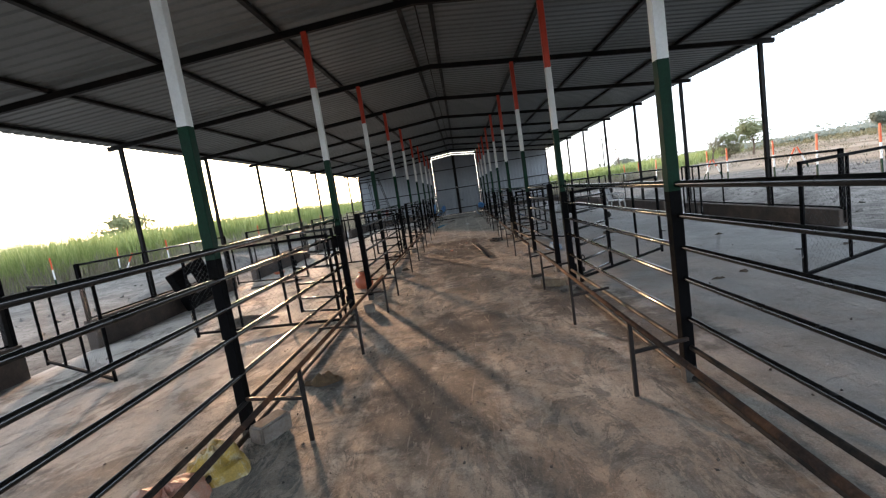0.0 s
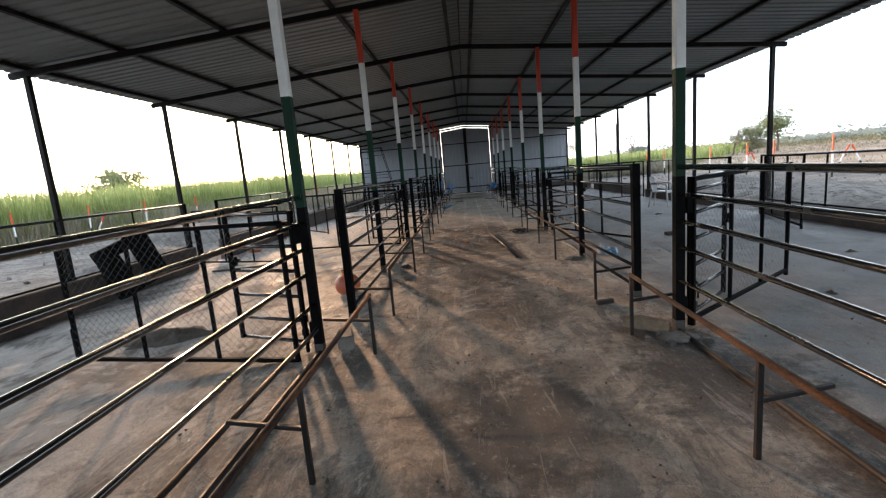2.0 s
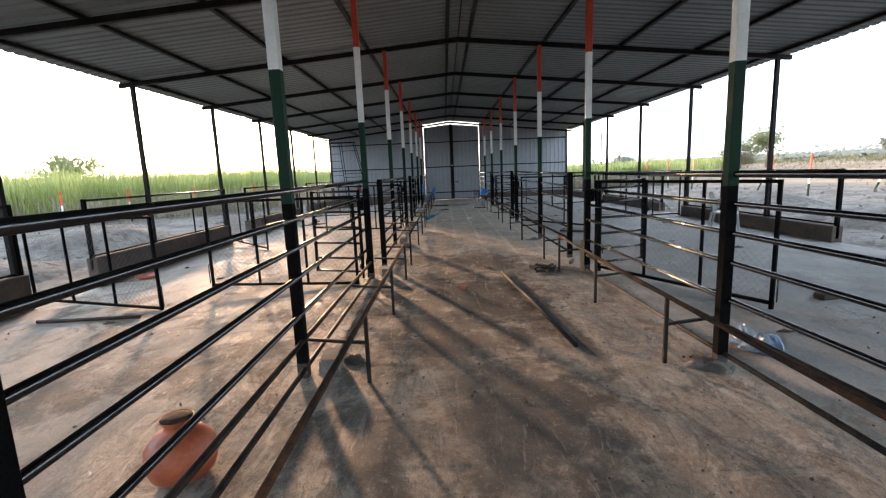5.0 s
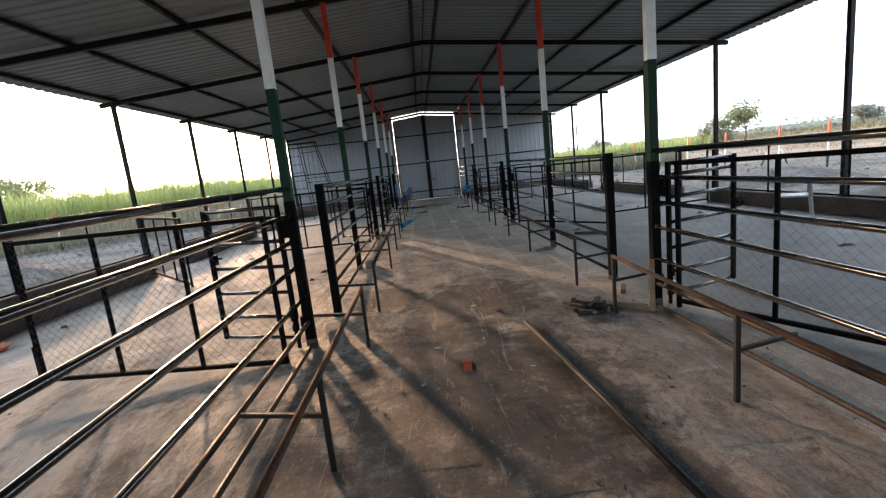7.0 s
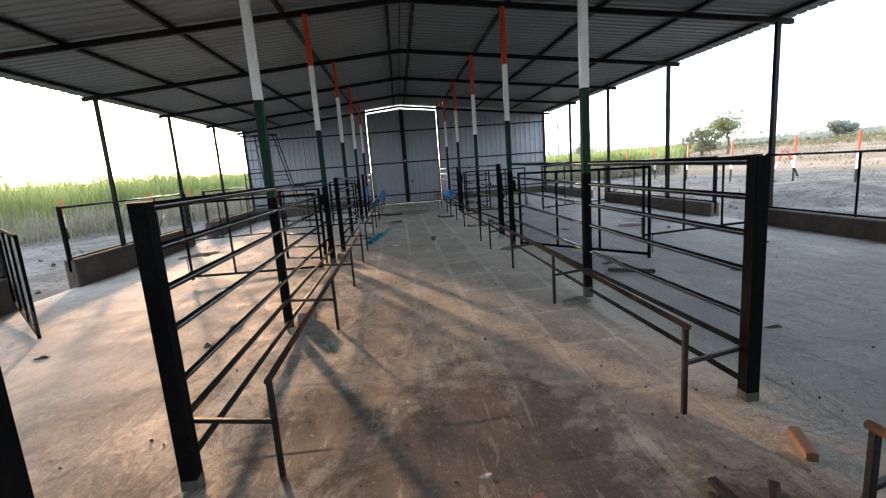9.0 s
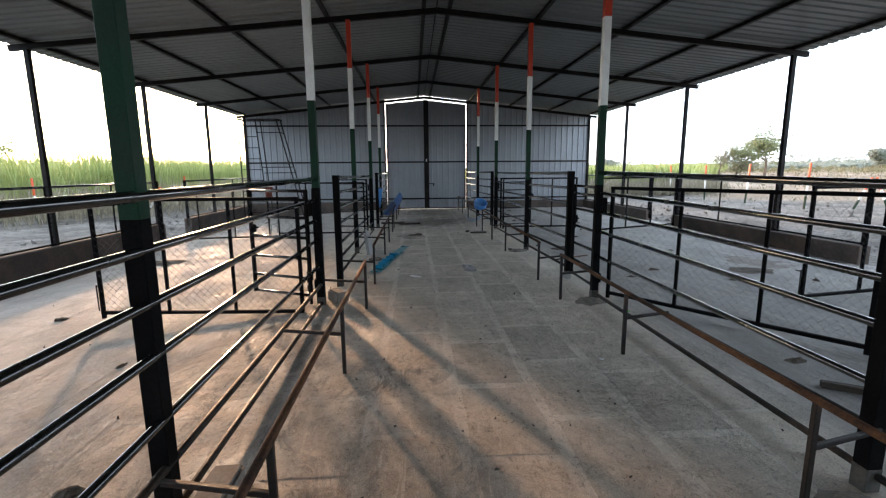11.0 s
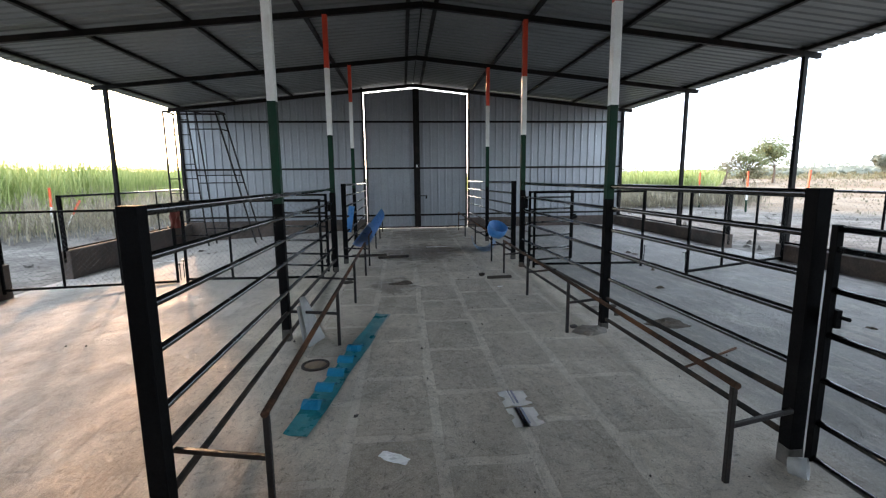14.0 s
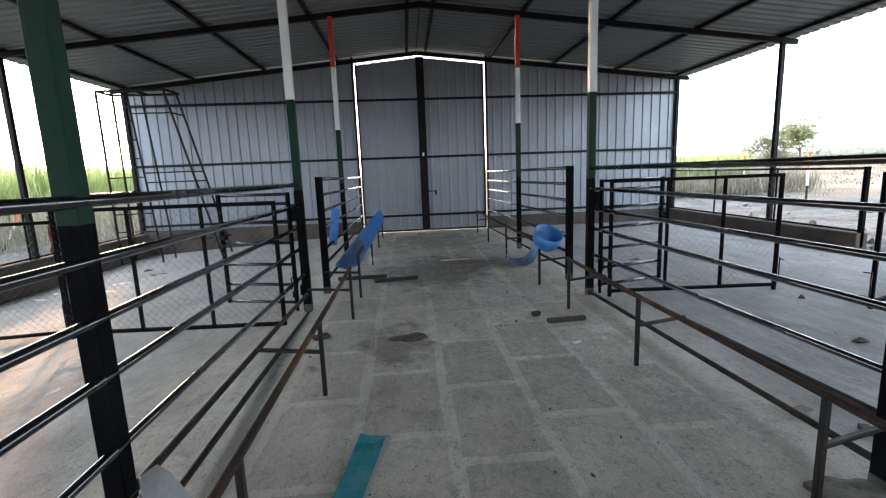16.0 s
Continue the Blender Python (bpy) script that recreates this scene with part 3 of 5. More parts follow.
def plinth(bm):
    for xa, xb in ((OL, DL - 0.05), (DR + 0.05, OR)):
        box(bm, ((xa + xb) / 2, Y_END + 0.02, -0.08), (xb - xa, 0.22, 0.82))


solid("wall_plinth", PLASTER, plinth, label="low brick plinth under the metal end wall", category="wall", kind="structure")

door = thing("door_1", (0, Y_END, 0), label="tall closed double door of ribbed pale metal", category="door", kind="structure")
MID = 0.10
for xa, xb in ((DL, MID - 0.01), (MID + 0.01, DR)):
    slope = lambda x: roof_z(x) - 0.04
    made("leaf", SHEET, door, lambda bm: ribbed(bm, xa, xb, 0.012, slope))
    for z in (0.45, 2.03, 3.55):
        made("leaf_rail", STEEL, door, lambda bm: beam(bm, (xa, -0.055, z), (xb, -0.055, z), 0.045, 0.06))
    xm = xb - 0.042 if xb < 1 else xa + 0.042
    made("meeting_stile", STEEL, door, lambda bm: beam(bm, (xm, -0.06, 0.02), (xm, -0.06, slope(xm)), 0.105, 0.07))
    xo = xa + 0.02 if xb < 1 else xb - 0.02
    made("hinge_stile", STEEL, door, lambda bm: beam(bm, (xo, -0.05, 0.06), (xo, -0.05, slope(xo)), 0.04, 0.05))
    made("bottom_rail", STEEL, door, lambda bm: beam(bm, (xa, -0.055, 0.038), (xb, -0.055, 0.038), 0.045, 0.05))

made("bolt", STEEL, door, lambda bm: (pipe(bm, [(MID + 0.05, -0.11, 1.10), (MID + 0.34, -0.11, 1.10)], 0.014), box(bm, (MID + 0.30, -0.10, 1.06), (0.05, 0.03, 0.12))))
made("padlock_hasp", WHITE, door, lambda bm: box(bm, (MID, -0.11, 2.10), (0.05, 0.03, 0.09)), "pale metal hasp")

# ---------------------------------------------------------------- gates
def mesh_gate(a, b):
    """Framed chain-link leaf across a pen, from hinge a to free end b (plan)."""
    a, b = Vector((*a, 0)), Vector((*b, 0))
    n = (b - a).length
    turn = math.degrees(math.atan2(b.y - a.y, b.x - a.x))
    z = floor_z((a.x + b.x) / 2) * 0.9
    g = thing("mesh_gate", (a.x, a.y, z), turn, label="black steel frame gate with chain-link mesh across the pen", category="gate", group="frame gates between the pens")
    w = 0.04
    z0, z1 = 0.08, 1.42
    made("bottom_bar", MATT, g, lambda bm: beam(bm, (0, 0, z0), (n, 0, z0), w))
    made("top_bar", MATT, g, lambda bm: beam(bm, (0, 0, z1), (n, 0, z1), w))
    for i in range(4):
        x = 0.02 + (n - 0.04) * i / 3
        lo = z0 if i in (1, 2) else 0.0
        made("upright", MATT, g, lambda bm: beam(bm, (x, 0, lo + 0.012), (x, 0, z1), w if i in (0, 3) else 0.034))
    made("chain_link", WIRE, g, lambda bm: chain_link(bm, (0.02, 0.018), (n - 0.02, 0.018), z0 + 0.02, z1 - 0.02, 0.09, 0.0016 if a.x < 0 else 0.0009))
    made("bolt", BLACK, g, lambda bm: (pipe(bm, [(n + 0.03, 0.0, 0.10), (n + 0.03, 0.0, 0.42)], 0.009, 6), pipe(bm, [(n + 0.03, 0.0, 0.40), (n + 0.03, -0.07, 0.40)], 0.008, 6)))
    return g


for a, b in (((-1.80, 3.48), (-4.42, 3.90)), ((-7.30, 4.05), (-4.78, 2.47)), ((-1.80, 10.66), (-4.25, 10.94)), ((-7.30, 11.05), (-4.62, 10.17)),
             ((-1.80, 18.00), (-4.22, 18.16)), ((-7.30, 18.15), (-5.22, 15.84)), ((-1.80, 25.15), (-4.16, 25.26)), ((-7.30, 25.45), (-4.55, 25.82)),
             ((2.00, 3.72), (3.93, 5.30)), ((7.05, 3.60), (4.28, 2.17)), ((2.00, 10.86), (3.18, 8.58)), ((7.05, 10.95), (6.30, 8.45)),
             ((2.00, 18.26), (3.52, 16.22)), ((7.05, 18.32), (4.28, 17.84)), ((2.02, 25.45), (4.10, 25.32)), ((7.05, 25.45), (4.40, 24.42))):
    mesh_gate(a, b)


def bar_gate(a, b, shut=False):
    """Small rail gate between the column and the fence post."""
    a, b = Vector((*a, 0)), Vector((*b, 0))
    n = (b - a).length
    turn = math.degrees(math.atan2(b.y - a.y, b.x - a.x))
    g = thing("rail_gate", (a.x, a.y, 0.0), turn, label=("shut" if shut else "open") + " black steel rail gate hung on a column", category="gate", group="rail gates to the aisle")
    for x in (0.02, n - 0.02):
        made("upright", MATT, g, lambda bm: beam(bm, (x, 0, 0.09), (x, 0, 1.44), 0.042))
    for z in (0.11, 0.33, 0.58, 0.84, 1.09, 1.31, 1.42):
        made("bar", BLACK, g, lambda bm: pipe(bm, [(0.03, 0, z), (n - 0.03, 0, z)], 0.019, 8))
    made("bolt", BLACK, g, lambda bm: (pipe(bm, [(0.10, -0.05, 0.26), (0.10, -0.05, 0.40), (0.06, -0.05, 0.43), (0.02, -0.05, 0.40), (0.02, -0.05, 0.30)], 0.010, 6), box(bm, (0.05, -0.03, 0.20), (0.05, 0.05, 0.07))))
    made("latch", MATT, g, lambda bm: (box(bm, (n - 0.01, -0.035, 0.93), (0.09, 0.03, 0.10)), pipe(bm, [(n - 0.10, -0.05, 0.94), (n + 0.05, -0.05, 0.94), (n + 0.05, -0.05, 0.90)], 0.011, 6)))
    made("foot", MATT, g, lambda bm: beam(bm, (0.02, 0, 0.001), (0.02, 0, 0.10), 0.03))
    return g


for k, dx, dy in ((1, -0.86, 0.34), (3, -0.86, 0.30), (5, -0.84, 0.40), (7, -0.92, 0.25)):
    bar_gate((XL - 0.12, k * P + 0.02), (XL - 0.12 + dx, k * P + 0.02 + dy))
bar_gate((XR + 0.14, 3.76), (2.72, 4.50))
bar_gate((XR + 0.14, 11.0), (2.90, 11.32))
bar_gate((XR + 0.06, 18.42), (XR + 0.06, 19.36), True)
bar_gate((XR + 0.14, 25.66), (2.95, 25.92))

# ---------------------------------------------------------------- loose things in the shed
CLAY = material("orange_pot", (0.50, 0.12, 0.05), 0.45, 0, 0.2, 6, 50, 0.1, (0.30, 0.10, 0.06), 0.4)
POLY = material("white_plastic", (0.32, 0.325, 0.32), 0.4, 0, 0.08, 5, 40, 0.05, (0.4, 0.38, 0.34), 0.3)
BLUE = material("blue_plastic", (0.035, 0.19, 0.50), 0.35, 0, 0.15, 5, 40, 0.05, (0.12, 0.30, 0.50), 0.4)
TEAL = material("teal_sheet", (0.02, 0.20, 0.24), 0.30, 0, 0.2, 5, 40, 0.1, (0.16, 0.30, 0.30), 0.5, (0.5, 0.65))
BLUEFOLD = material("blue_fold", (0.015, 0.19, 0.34), 0.3, 0, 0.15, 5, 40, 0.05)
TIMBER = material("rough_timber", (0.27, 0.205, 0.135), 0.8, 0, 0.25, 4, 60, 0.4, (0.20, 0.13, 0.08), 0.6, (0.45, 0.6), stretch=(6, 1, 6))
DARKWOOD = material("dark_timber", (0.035, 0.028, 0.022), 0.85, 0, 0.35, 6, 60, 0.5, (0.09, 0.065, 0.045), 0.5)
PAPER = material("grey_paper", (0.93, 0.92, 0.91), 0.7, 0, 0.08, 8, 50, 0.1)
INK = material("grey_print", (0.24, 0.25, 0.33), 0.6, 0, 0.1, 8, 50, 0)
SACK = material("yellow_sack", (0.40, 0.27, 0.055), 0.6, 0, 0.3, 9, 90, 0.4, (0.55, 0.5, 0.36), 0.7, (0.45, 0.55))
PINK = material("pink_sack", (0.50, 0.24, 0.17), 0.6, 0, 0.2, 9, 90, 0.4, (0.5, 0.42, 0.34), 0.5)
CLOTH = material("red_cloth", (0.13, 0.03, 0.022), 0.85, 0, 0.25, 14, 90, 0.4)
BRICK = material("red_brick", (0.34, 0.12, 0.07), 0.9, 0, 0.3, 8, 60, 0.5, (0.25, 0.22, 0.2), 0.6)
DUNG = material("dark_litter", (0.075, 0.06, 0.045), 0.95, 0, 0.4, 12, 70, 0.8, (0.16, 0.13, 0.10), 0.6)


def water_pot(x, y):
    p = thing("water_pot", (x, y, floor_z(x)), label="round orange plastic water pot standing on the pen floor", category="pot")
    made("body", CLAY, p, lambda bm: lathe(bm, [(0.0, 0.002), (0.13, 0.002), (0.19, 0.05), (0.215, 0.13), (0.205, 0.22), (0.15, 0.29), (0.085, 0.325), (0.075, 0.36), (0.105, 0.395), (0.10, 0.402), (0.062, 0.36), (0.06, 0.33)], 28))
    made("lid", RUST, p, lambda bm: lathe(bm, [(0.0, 0.412), (0.05, 0.41), (0.095, 0.398), (0.092, 0.39), (0.0, 0.392)], 20), "brown dented lid")
    p.matrix_world = p.matrix_world @ Matrix.Scale(0.9, 4)


water_pot(-1.98, 6.08)


def plastic_chair(x, y, turn):
    c = thing("plastic_chair", (x, y, floor_z(x)), turn, label="white moulded plastic armchair by the low wall", category="chair")

    def seat(bm):
        box(bm, (0, 0, 0.42), (0.46, 0.44, 0.025))
        box(bm, (0, 0.215, 0.395), (0.46, 0.02, 0.05))
        bmesh.ops.bevel(bm, geom=bm.edges[:], offset=0.008, segments=2, affect="EDGES")
    made("seat", POLY, c, seat)
    for sx in (-1, 1):
        made("front_leg", POLY, c, lambda bm: beam(bm, (sx * 0.25, 0.25, 0.0), (sx * 0.225, 0.205, 0.42), 0.055, 0.035))
        made("rear_leg", POLY, c, lambda bm: beam(bm, (sx * 0.24, -0.27, 0.0), (sx * 0.21, -0.20, 0.44), 0.055, 0.035))
        made("armrest", POLY, c, lambda bm: pipe(bm, [(sx * 0.235, 0.20, 0.42), (sx * 0.26, 0.21, 0.60), (sx * 0.265, 0.10, 0.645), (sx * 0.255, -0.20, 0.65)], 0.024, 8))

    def back(bm):
        rows = []
        for i in range(9):
            q = i / 8
            z = 0.43 + 0.40 * q
            half = 0.22 + 0.02 * q - 0.10 * max(0, q - 0.75) / 0.25 * 0.9
            rows.append([(half * u, -0.21 - 0.10 * q + 0.05 * u * u, z) for u in [-1 + j / 5 for j in range(11)]])
        sheet_from(bm, rows, None)
        bmesh.ops.solidify(bm, geom=bm.faces[:], thickness=0.018)
    made("backrest", POLY, c, back)
    c.matrix_world = c.matrix_world @ Matrix.Diagonal((1.12, 1.12, 1.15, 1))


plastic_chair(6.12, 14.42, 232)


def sack(x, y):
    s = thing("empty_sack", (x, y, 0), label="crumpled yellow and pink woven feed sack on the floor", category="sack")

    def lump(bm, cx, cy, rx, ry, h, seed):
        n, m = 22, 9
        rows = []
        for i in range(m):
            v = i / (m - 1)
            ring = []
            for k in range(n + 1):
                a = 2 * math.pi * k / n
                r = 1 - 0.98 * v
                wob = noise.noise(Vector((math.cos(a) * 1.7 + seed, math.sin(a) * 1.7, v * 2.2)))
                z = h * math.sqrt(max(0, 1 - r * r)) * (1 + 0.7 * wob) + 0.004
                ring.append((cx + rx * r * (1 + 0.28 * wob) * math.cos(a), cy + ry * r * (1 + 0.28 * wob) * math.sin(a), max(0.004, z)))
            rows.append(ring)
        sheet_from(bm, rows, None)
    made("yellow_cloth", SACK, s, lambda bm: lump(bm, 0.05, 0.12, 0.22, 0.20, 0.17, 2.0))
    made("pink_cloth", PINK, s, lambda bm: lump(bm, -0.10, -0.22, 0.26, 0.24, 0.13, 7.0))


sack(-1.70, -0.62)


def block(x, y, size, turn, name="concrete_block", mat=None, label="rough grey concrete block beside a column base", cat="block", grp="blocks by the columns", z=0.0):
    ob = link(name, (lambda bm: (box(bm, (0, 0, size[2] / 2), size), bmesh.ops.bevel(bm, geom=bm.edges[:], offset=min(size) * 0.12, segments=2, affect="EDGES"), bm)[-1])(bmesh.new()), mat or CONCRETE)
    for v in ob.data.vertices:
        v.co += Vector(noise.noise_vector(v.co * 9 + Vector((x, y, 0)))) * min(size) * 0.06
    ob.matrix_world = pose(x, y, z + 0.003, 0, 0, turn)
    return tagged(ob, label, cat, grp)


for x, y, turn in ((-1.44, -0.06, -28), (-1.42, 3.78, 15), (-1.44, 7.42, 5), (-1.44, 11.1, 18), (-1.46, 14.72, 0), (-1.46, 18.4, 35)):
    block(x, y, (0.16, 0.30, 0.15), turn)
CLAYWOOD = material("orange_timber", (0.15, 0.075, 0.038), 0.8, 0, 0.3, 6, 60, 0.4, (0.12, 0.06, 0.035), 0.6)
block(1.56, 3.72, (0.05, 0.42, 0.12), 52, "timber_offcut", TIMBER, "pale sawn timber offcut on the floor", "timber", "timber offcuts")
block(1.62, 11.0, (0.07, 0.42, 0.05), 42, "timber_offcut", TIMBER, "pale sawn timber offcut on the floor", "timber", "timber offcuts")
block(1.74, 10.86, (0.055, 0.05, 0.52), 4, "timber_prop", TIMBER, "pale timber batten standing against a column", "timber", "timber offcuts")
block(1.78, 11.6, (0.055, 0.27, 0.05), -24, "timber_offcut", CLAYWOOD, "orange-brown sawn timber offcut on the floor", "timber", "timber offcuts")
block(1.44, 4.62, (0.20, 0.06, 0.05), 12, "timber_offcut", DARKWOOD, "dark timber offcut on the floor", "timber", "timber offcuts")
block(1.22, 24.66, (0.42, 0.06, 0.045), 4, "timber_offcut", DARKWOOD, "dark timber offcut on the floor", "timber", "timber offcuts")
block(-0.62, 26.95, (0.66, 0.08, 0.05), 10, "timber_offcut", DARKWOOD, "dark timber offcut on the floor", "timber", "timber offcuts")
block(-1.15, 27.2, (0.75, 0.07, 0.05), 3, "timber_offcut", DARKWOOD, "dark timber offcut on the floor", "timber", "timber offcuts")
block(0.96, 24.9, (0.09, 0.06, 0.05), 20, "timber_offcut", DARKWOOD, "dark timber offcut on the floor", "timber", "timber offcuts")
block(2.86, 15.55, (0.62, 0.06, 0.05), -32, "timber_offcut", DARKWOOD, "dark timber offcut on the floor", "timber", "timber offcuts")
block(4.1, 8.95, (0.30, 0.14, 0.07), 10, "timber_offcut", DARKWOOD, "dark timber offcut on the floor", "timber", "timber offcuts")
block(-1.32, 24.6, (0.16, 0.09, 0.04), 30, "timber_offcut", DARKWOOD, "dark timber offcut on the floor", "timber", "timber offcuts")
block(-1.52, 11.45, (0.08, 0.07, 0.06), 20, "broken_brick", CONCRETE, "broken piece of brick on the floor", "brick", "broken bricks")
rng = random.Random(5)


CHAR = material("charred_wood", (0.022, 0.017, 0.014), 0.9, 0, 0.4, 9, 70, 0.6, (0.09, 0.06, 0.04), 0.6)


def firewood(x, y):
    f = thing("firewood_heap", (x, y, 0), label="small heap of charred firewood and offcuts", category="firewood")
    for i in range(20):
        a, r = rng.uniform(0, 6.3), rng.uniform(0, 0.22)
        t, n = rng.uniform(0, 3.14), rng.uniform(0.07, 0.17)
        z = 0.018 + 0.075 * rng.random() * (1 - r / 0.25)
        c = Vector((r * math.cos(a), r * math.sin(a) * 0.8, z))
        d = Vector((math.cos(t), math.sin(t), rng.uniform(-0.12, 0.12))) * n
        made("stick", TIMBER if i % 9 == 0 else CHAR, f, lambda bm: beam(bm, c - d, c + d, rng.uniform(0.025, 0.05), rng.uniform(0.02, 0.035)))


firewood(1.20, 11.12)


def litter(name, x, y, rx, ry, h, mat, label, cat):
    def lump(bm):
        n, m = 26, 10
        for_rows = []
        for i in range(m):
            r = 1 - 0.985 * i / (m - 1)
            ring = []
            for k in range(n + 1):
                a = 2 * math.pi * (k % n) / n
                w = noise.fractal(Vector((math.cos(a) * 1.6 * r + x, math.sin(a) * 1.6 * r + y, 0.3)), 1.0, 2.0, 4)
                px, py = rx * r * (1 + 0.35 * w) * math.cos(a), ry * r * (1 + 0.35 * w) * math.sin(a)
                ring.append((x + px, y + py, floor_z(x + px) + 0.004 + max(0, h * (1 - r * r) * (1 + 1.2 * w))))
            for_rows.append(ring)
        sheet_from(bm, for_rows, None)
    solid(name, mat, lump, label=label, category=cat, group="litter on the floors")


for x, y, rx, ry, h in ((-4.05, 4.85, 0.60, 0.34, 0.07), (-5.9, 22.5, 0.55, 0.35, 0.05), (-0.45, 24.45, 0.20, 0.10, 0.03), (2.62, 22.0, 0.24, 0.18, 0.03),
                        (-1.30, 7.62, 0.10, 0.08, 0.04), (5.0, 19.6, 0.35, 0.25, 0.02)):
    litter("dung_patch", x, y, rx, ry, h, DUNG, "low dark heap of dung and straw on the slab", "litter")


for x, y, rx, ry in ((1.66, 14.5, 0.20, 0.17), (1.76, 3.50, 0.22, 0.20), (1.68, 21.9, 0.24, 0.20), (1.70, 7.25, 0.18, 0.15), (1.74, 18.12, 0.24, 0.20)):
    litter("cement_spill", x, y, rx * 0.85, ry * 0.85, 0.03, CONCRETE, "low rough cement spill round a column foot", "cement")
r = random.Random(14)
for i in range(44):
    x = r.uniform(2.4, 6.7) if i % 3 else r.uniform(-6.6, -2.3)
    litter("dropping", x, r.uniform(2.0, 31.5), r.uniform(0.03, 0.11), r.uniform(0.025, 0.07), r.uniform(0.012, 0.03), DUNG, "small dark dried dropping on the pen slab", "litter")


HUSK = material("brown_husk", (0.12, 0.075, 0.038), 0.95, 0, 0.4, 14, 80, 0.9, (0.09, 0.06, 0.035), 0.6)
litter("chaff_pile", -1.34, 0.95, 0.17, 0.11, 0.07, HUSK, "small heap of orange-brown chaff beside the feed rail", "litter")


def steel_pipe(name, a, b, r, mat, label, group="pipes on the floor"):
    ob = solid(name, mat, lambda bm: pipe(bm, [a, (Vector(a) + Vector(b)) / 2 + Vector((0.01, 0, 0)), b], r), label=label, category="pipe", group=group)
    return ob


steel_pipe("steel_pipe", (0.76, 7.72, 0.026), (0.48, 10.88, 0.026), 0.022, LEG, "long dark rusty steel pipe lying along the aisle")
steel_pipe("steel_pipe", (2.05, 20.78, 0.015), (2.86, 21.18, 0.015), 0.012, RUST, "thin rusty steel rod on the pen floor")
steel_pipe("steel_pipe", (-6.4, 10.05, floor_z(-6.4) + 0.03), (-4.7, 9.78, floor_z(-4.7) + 0.03), 0.025, DARKWOOD, "dark pole lying on the pen floor")


def teal_strip():
    t = thing("folded_sheet", (-0.90, 21.40, 0), math.degrees(math.atan2(2.75, 0.475)), label="long teal plastic sheet strip folded on the floor", category="sheet")
    half = 1.39

    def strip(bm):
        rows = []
        for i in range(40):
            u = -half + 2 * half * i / 39
            w = 0.088 + 0.008 * math.sin(u * 5)
            rows.append([(u, v * w, 0.006 + 0.008 * abs(noise.noise(Vector((u * 4, v * 2, 1)))) + 0.012 * (v == 1)) for v in (-1, -0.4, 0.3, 1)])
        sheet_from(bm, rows, None)
    made("strip", TEAL, t, strip)
    made("edge_strip", POLY, t, lambda bm: sheet_from(bm, [[(u, v, 0.024) for v in (-0.095, -0.078)] for u in (0.55, 0.8, 1.1, 1.36)], None), "shiny white edge")
    for i in range(5):
        u = -1.05 + i * 0.29

        def fold(bm):
            rows = []
            for j in range(9):
                q = j / 8
                z = 0.014 + 0.045 * math.sin(math.pi * min(1, q * 1.05)) ** 0.8
                rows.append([(u + 0.15 * q, y, max(0.012, z)) for y in (-0.05, 0.03, 0.10)])
            sheet_from(bm, rows, None)
        made("fold", BLUEFOLD, t, fold, "raised glossy blue fold")


teal_strip()


def carton_sheet():
    p = thing("torn_carton", (0.45, 20.25, 0.0), -88, label="torn flattened white printed carton on the floor", category="carton")
    for nm, u0, u1, lift in (("upper_panel", -0.265, -0.02, 0.020), ("lower_panel", 0.0, 0.265, 0.012)):
        def panel(bm):
            rows = []
            for i in range(9):
                u = u0 + (u1 - u0) * i / 8
                cut = 0.03 if i in (3, 4) else 0.0
                rows.append([(u, -0.105 + cut, 0.008), (u, -0.05, lift), (u, 0.0, 0.012), (u, 0.05, lift * 0.7), (u, 0.105 - 0.03 * (i in (5, 6)), 0.008 + 0.02 * (i / 8))])
            sheet_from(bm, rows, None)
            bmesh.ops.solidify(bm, geom=bm.faces[:], thickness=0.003)
        board_ = made(nm, PAPER, p, panel)
        for v, wd in ((-0.002, 0.016), (-0.03, 0.007)):
            made("print_bar", INK, board_, lambda bm: box(bm, ((u0 + u1) / 2, v, 0.027), ((u1 - u0) * 0.86, wd, 0.001)))


carton_sheet()

for x, y, rx, ry, h, turn in ((-0.47, 19.72, 0.10, 0.045, 0.02, -30), (0.42, 28.38, 0.27, 0.05, 0.012, 4), (1.10, 24.05, 0.05, 0.03, 0.02, 30)):
    def crumple(bm):
        rows = []
        for i in range(9):
            u = -1 + i / 4
            rows.append([(u * rx, v * ry * (1 - 0.3 * u * u) + 0.2 * ry * noise.noise(Vector((u * 3, v, x))), 0.004 + h * abs(noise.noise(Vector((u * 2.5 + x, v * 2, y))))) for v in (-1, -0.5, 0, 0.5, 1)])
        sheet_from(bm, rows, None)
    sheet_ = solid("waste_paper", PAPER, crumple, label="small crumpled scrap of whitish paper on the floor", category="paper", group="paper scraps on the floor")
    sheet_.matrix_world = pose(x, y, 0.003, 0, 0, turn)
BAG = material("thin_blue_film", (0.20, 0.30, 0.42), 0.3, 0, 0.25, 9, 60, 0.2, (0.42, 0.50, 0.58), 0.7)


def film_bag(bm):
    rows = []
    for i in range(15):
        q = 1 - 0.97 * i / 14
        ring = []
        for k in range(29):
            a = 2 * math.pi * (k % 28) / 28
            w = noise.fractal(Vector((math.cos(a) * 1.8 * q, math.sin(a) * 1.8 * q, 4.0)), 0.8, 2.1, 4)
            ring.append((0.17 * q * (1 + 0.4 * w) * math.cos(a), 0.30 * q * (1 + 0.4 * w) * math.sin(a), 0.004 + max(0.0, 0.10 * (1 - q * q) * (1 + 1.6 * w))))
        rows.append(ring)
    sheet_from(bm, rows, None)


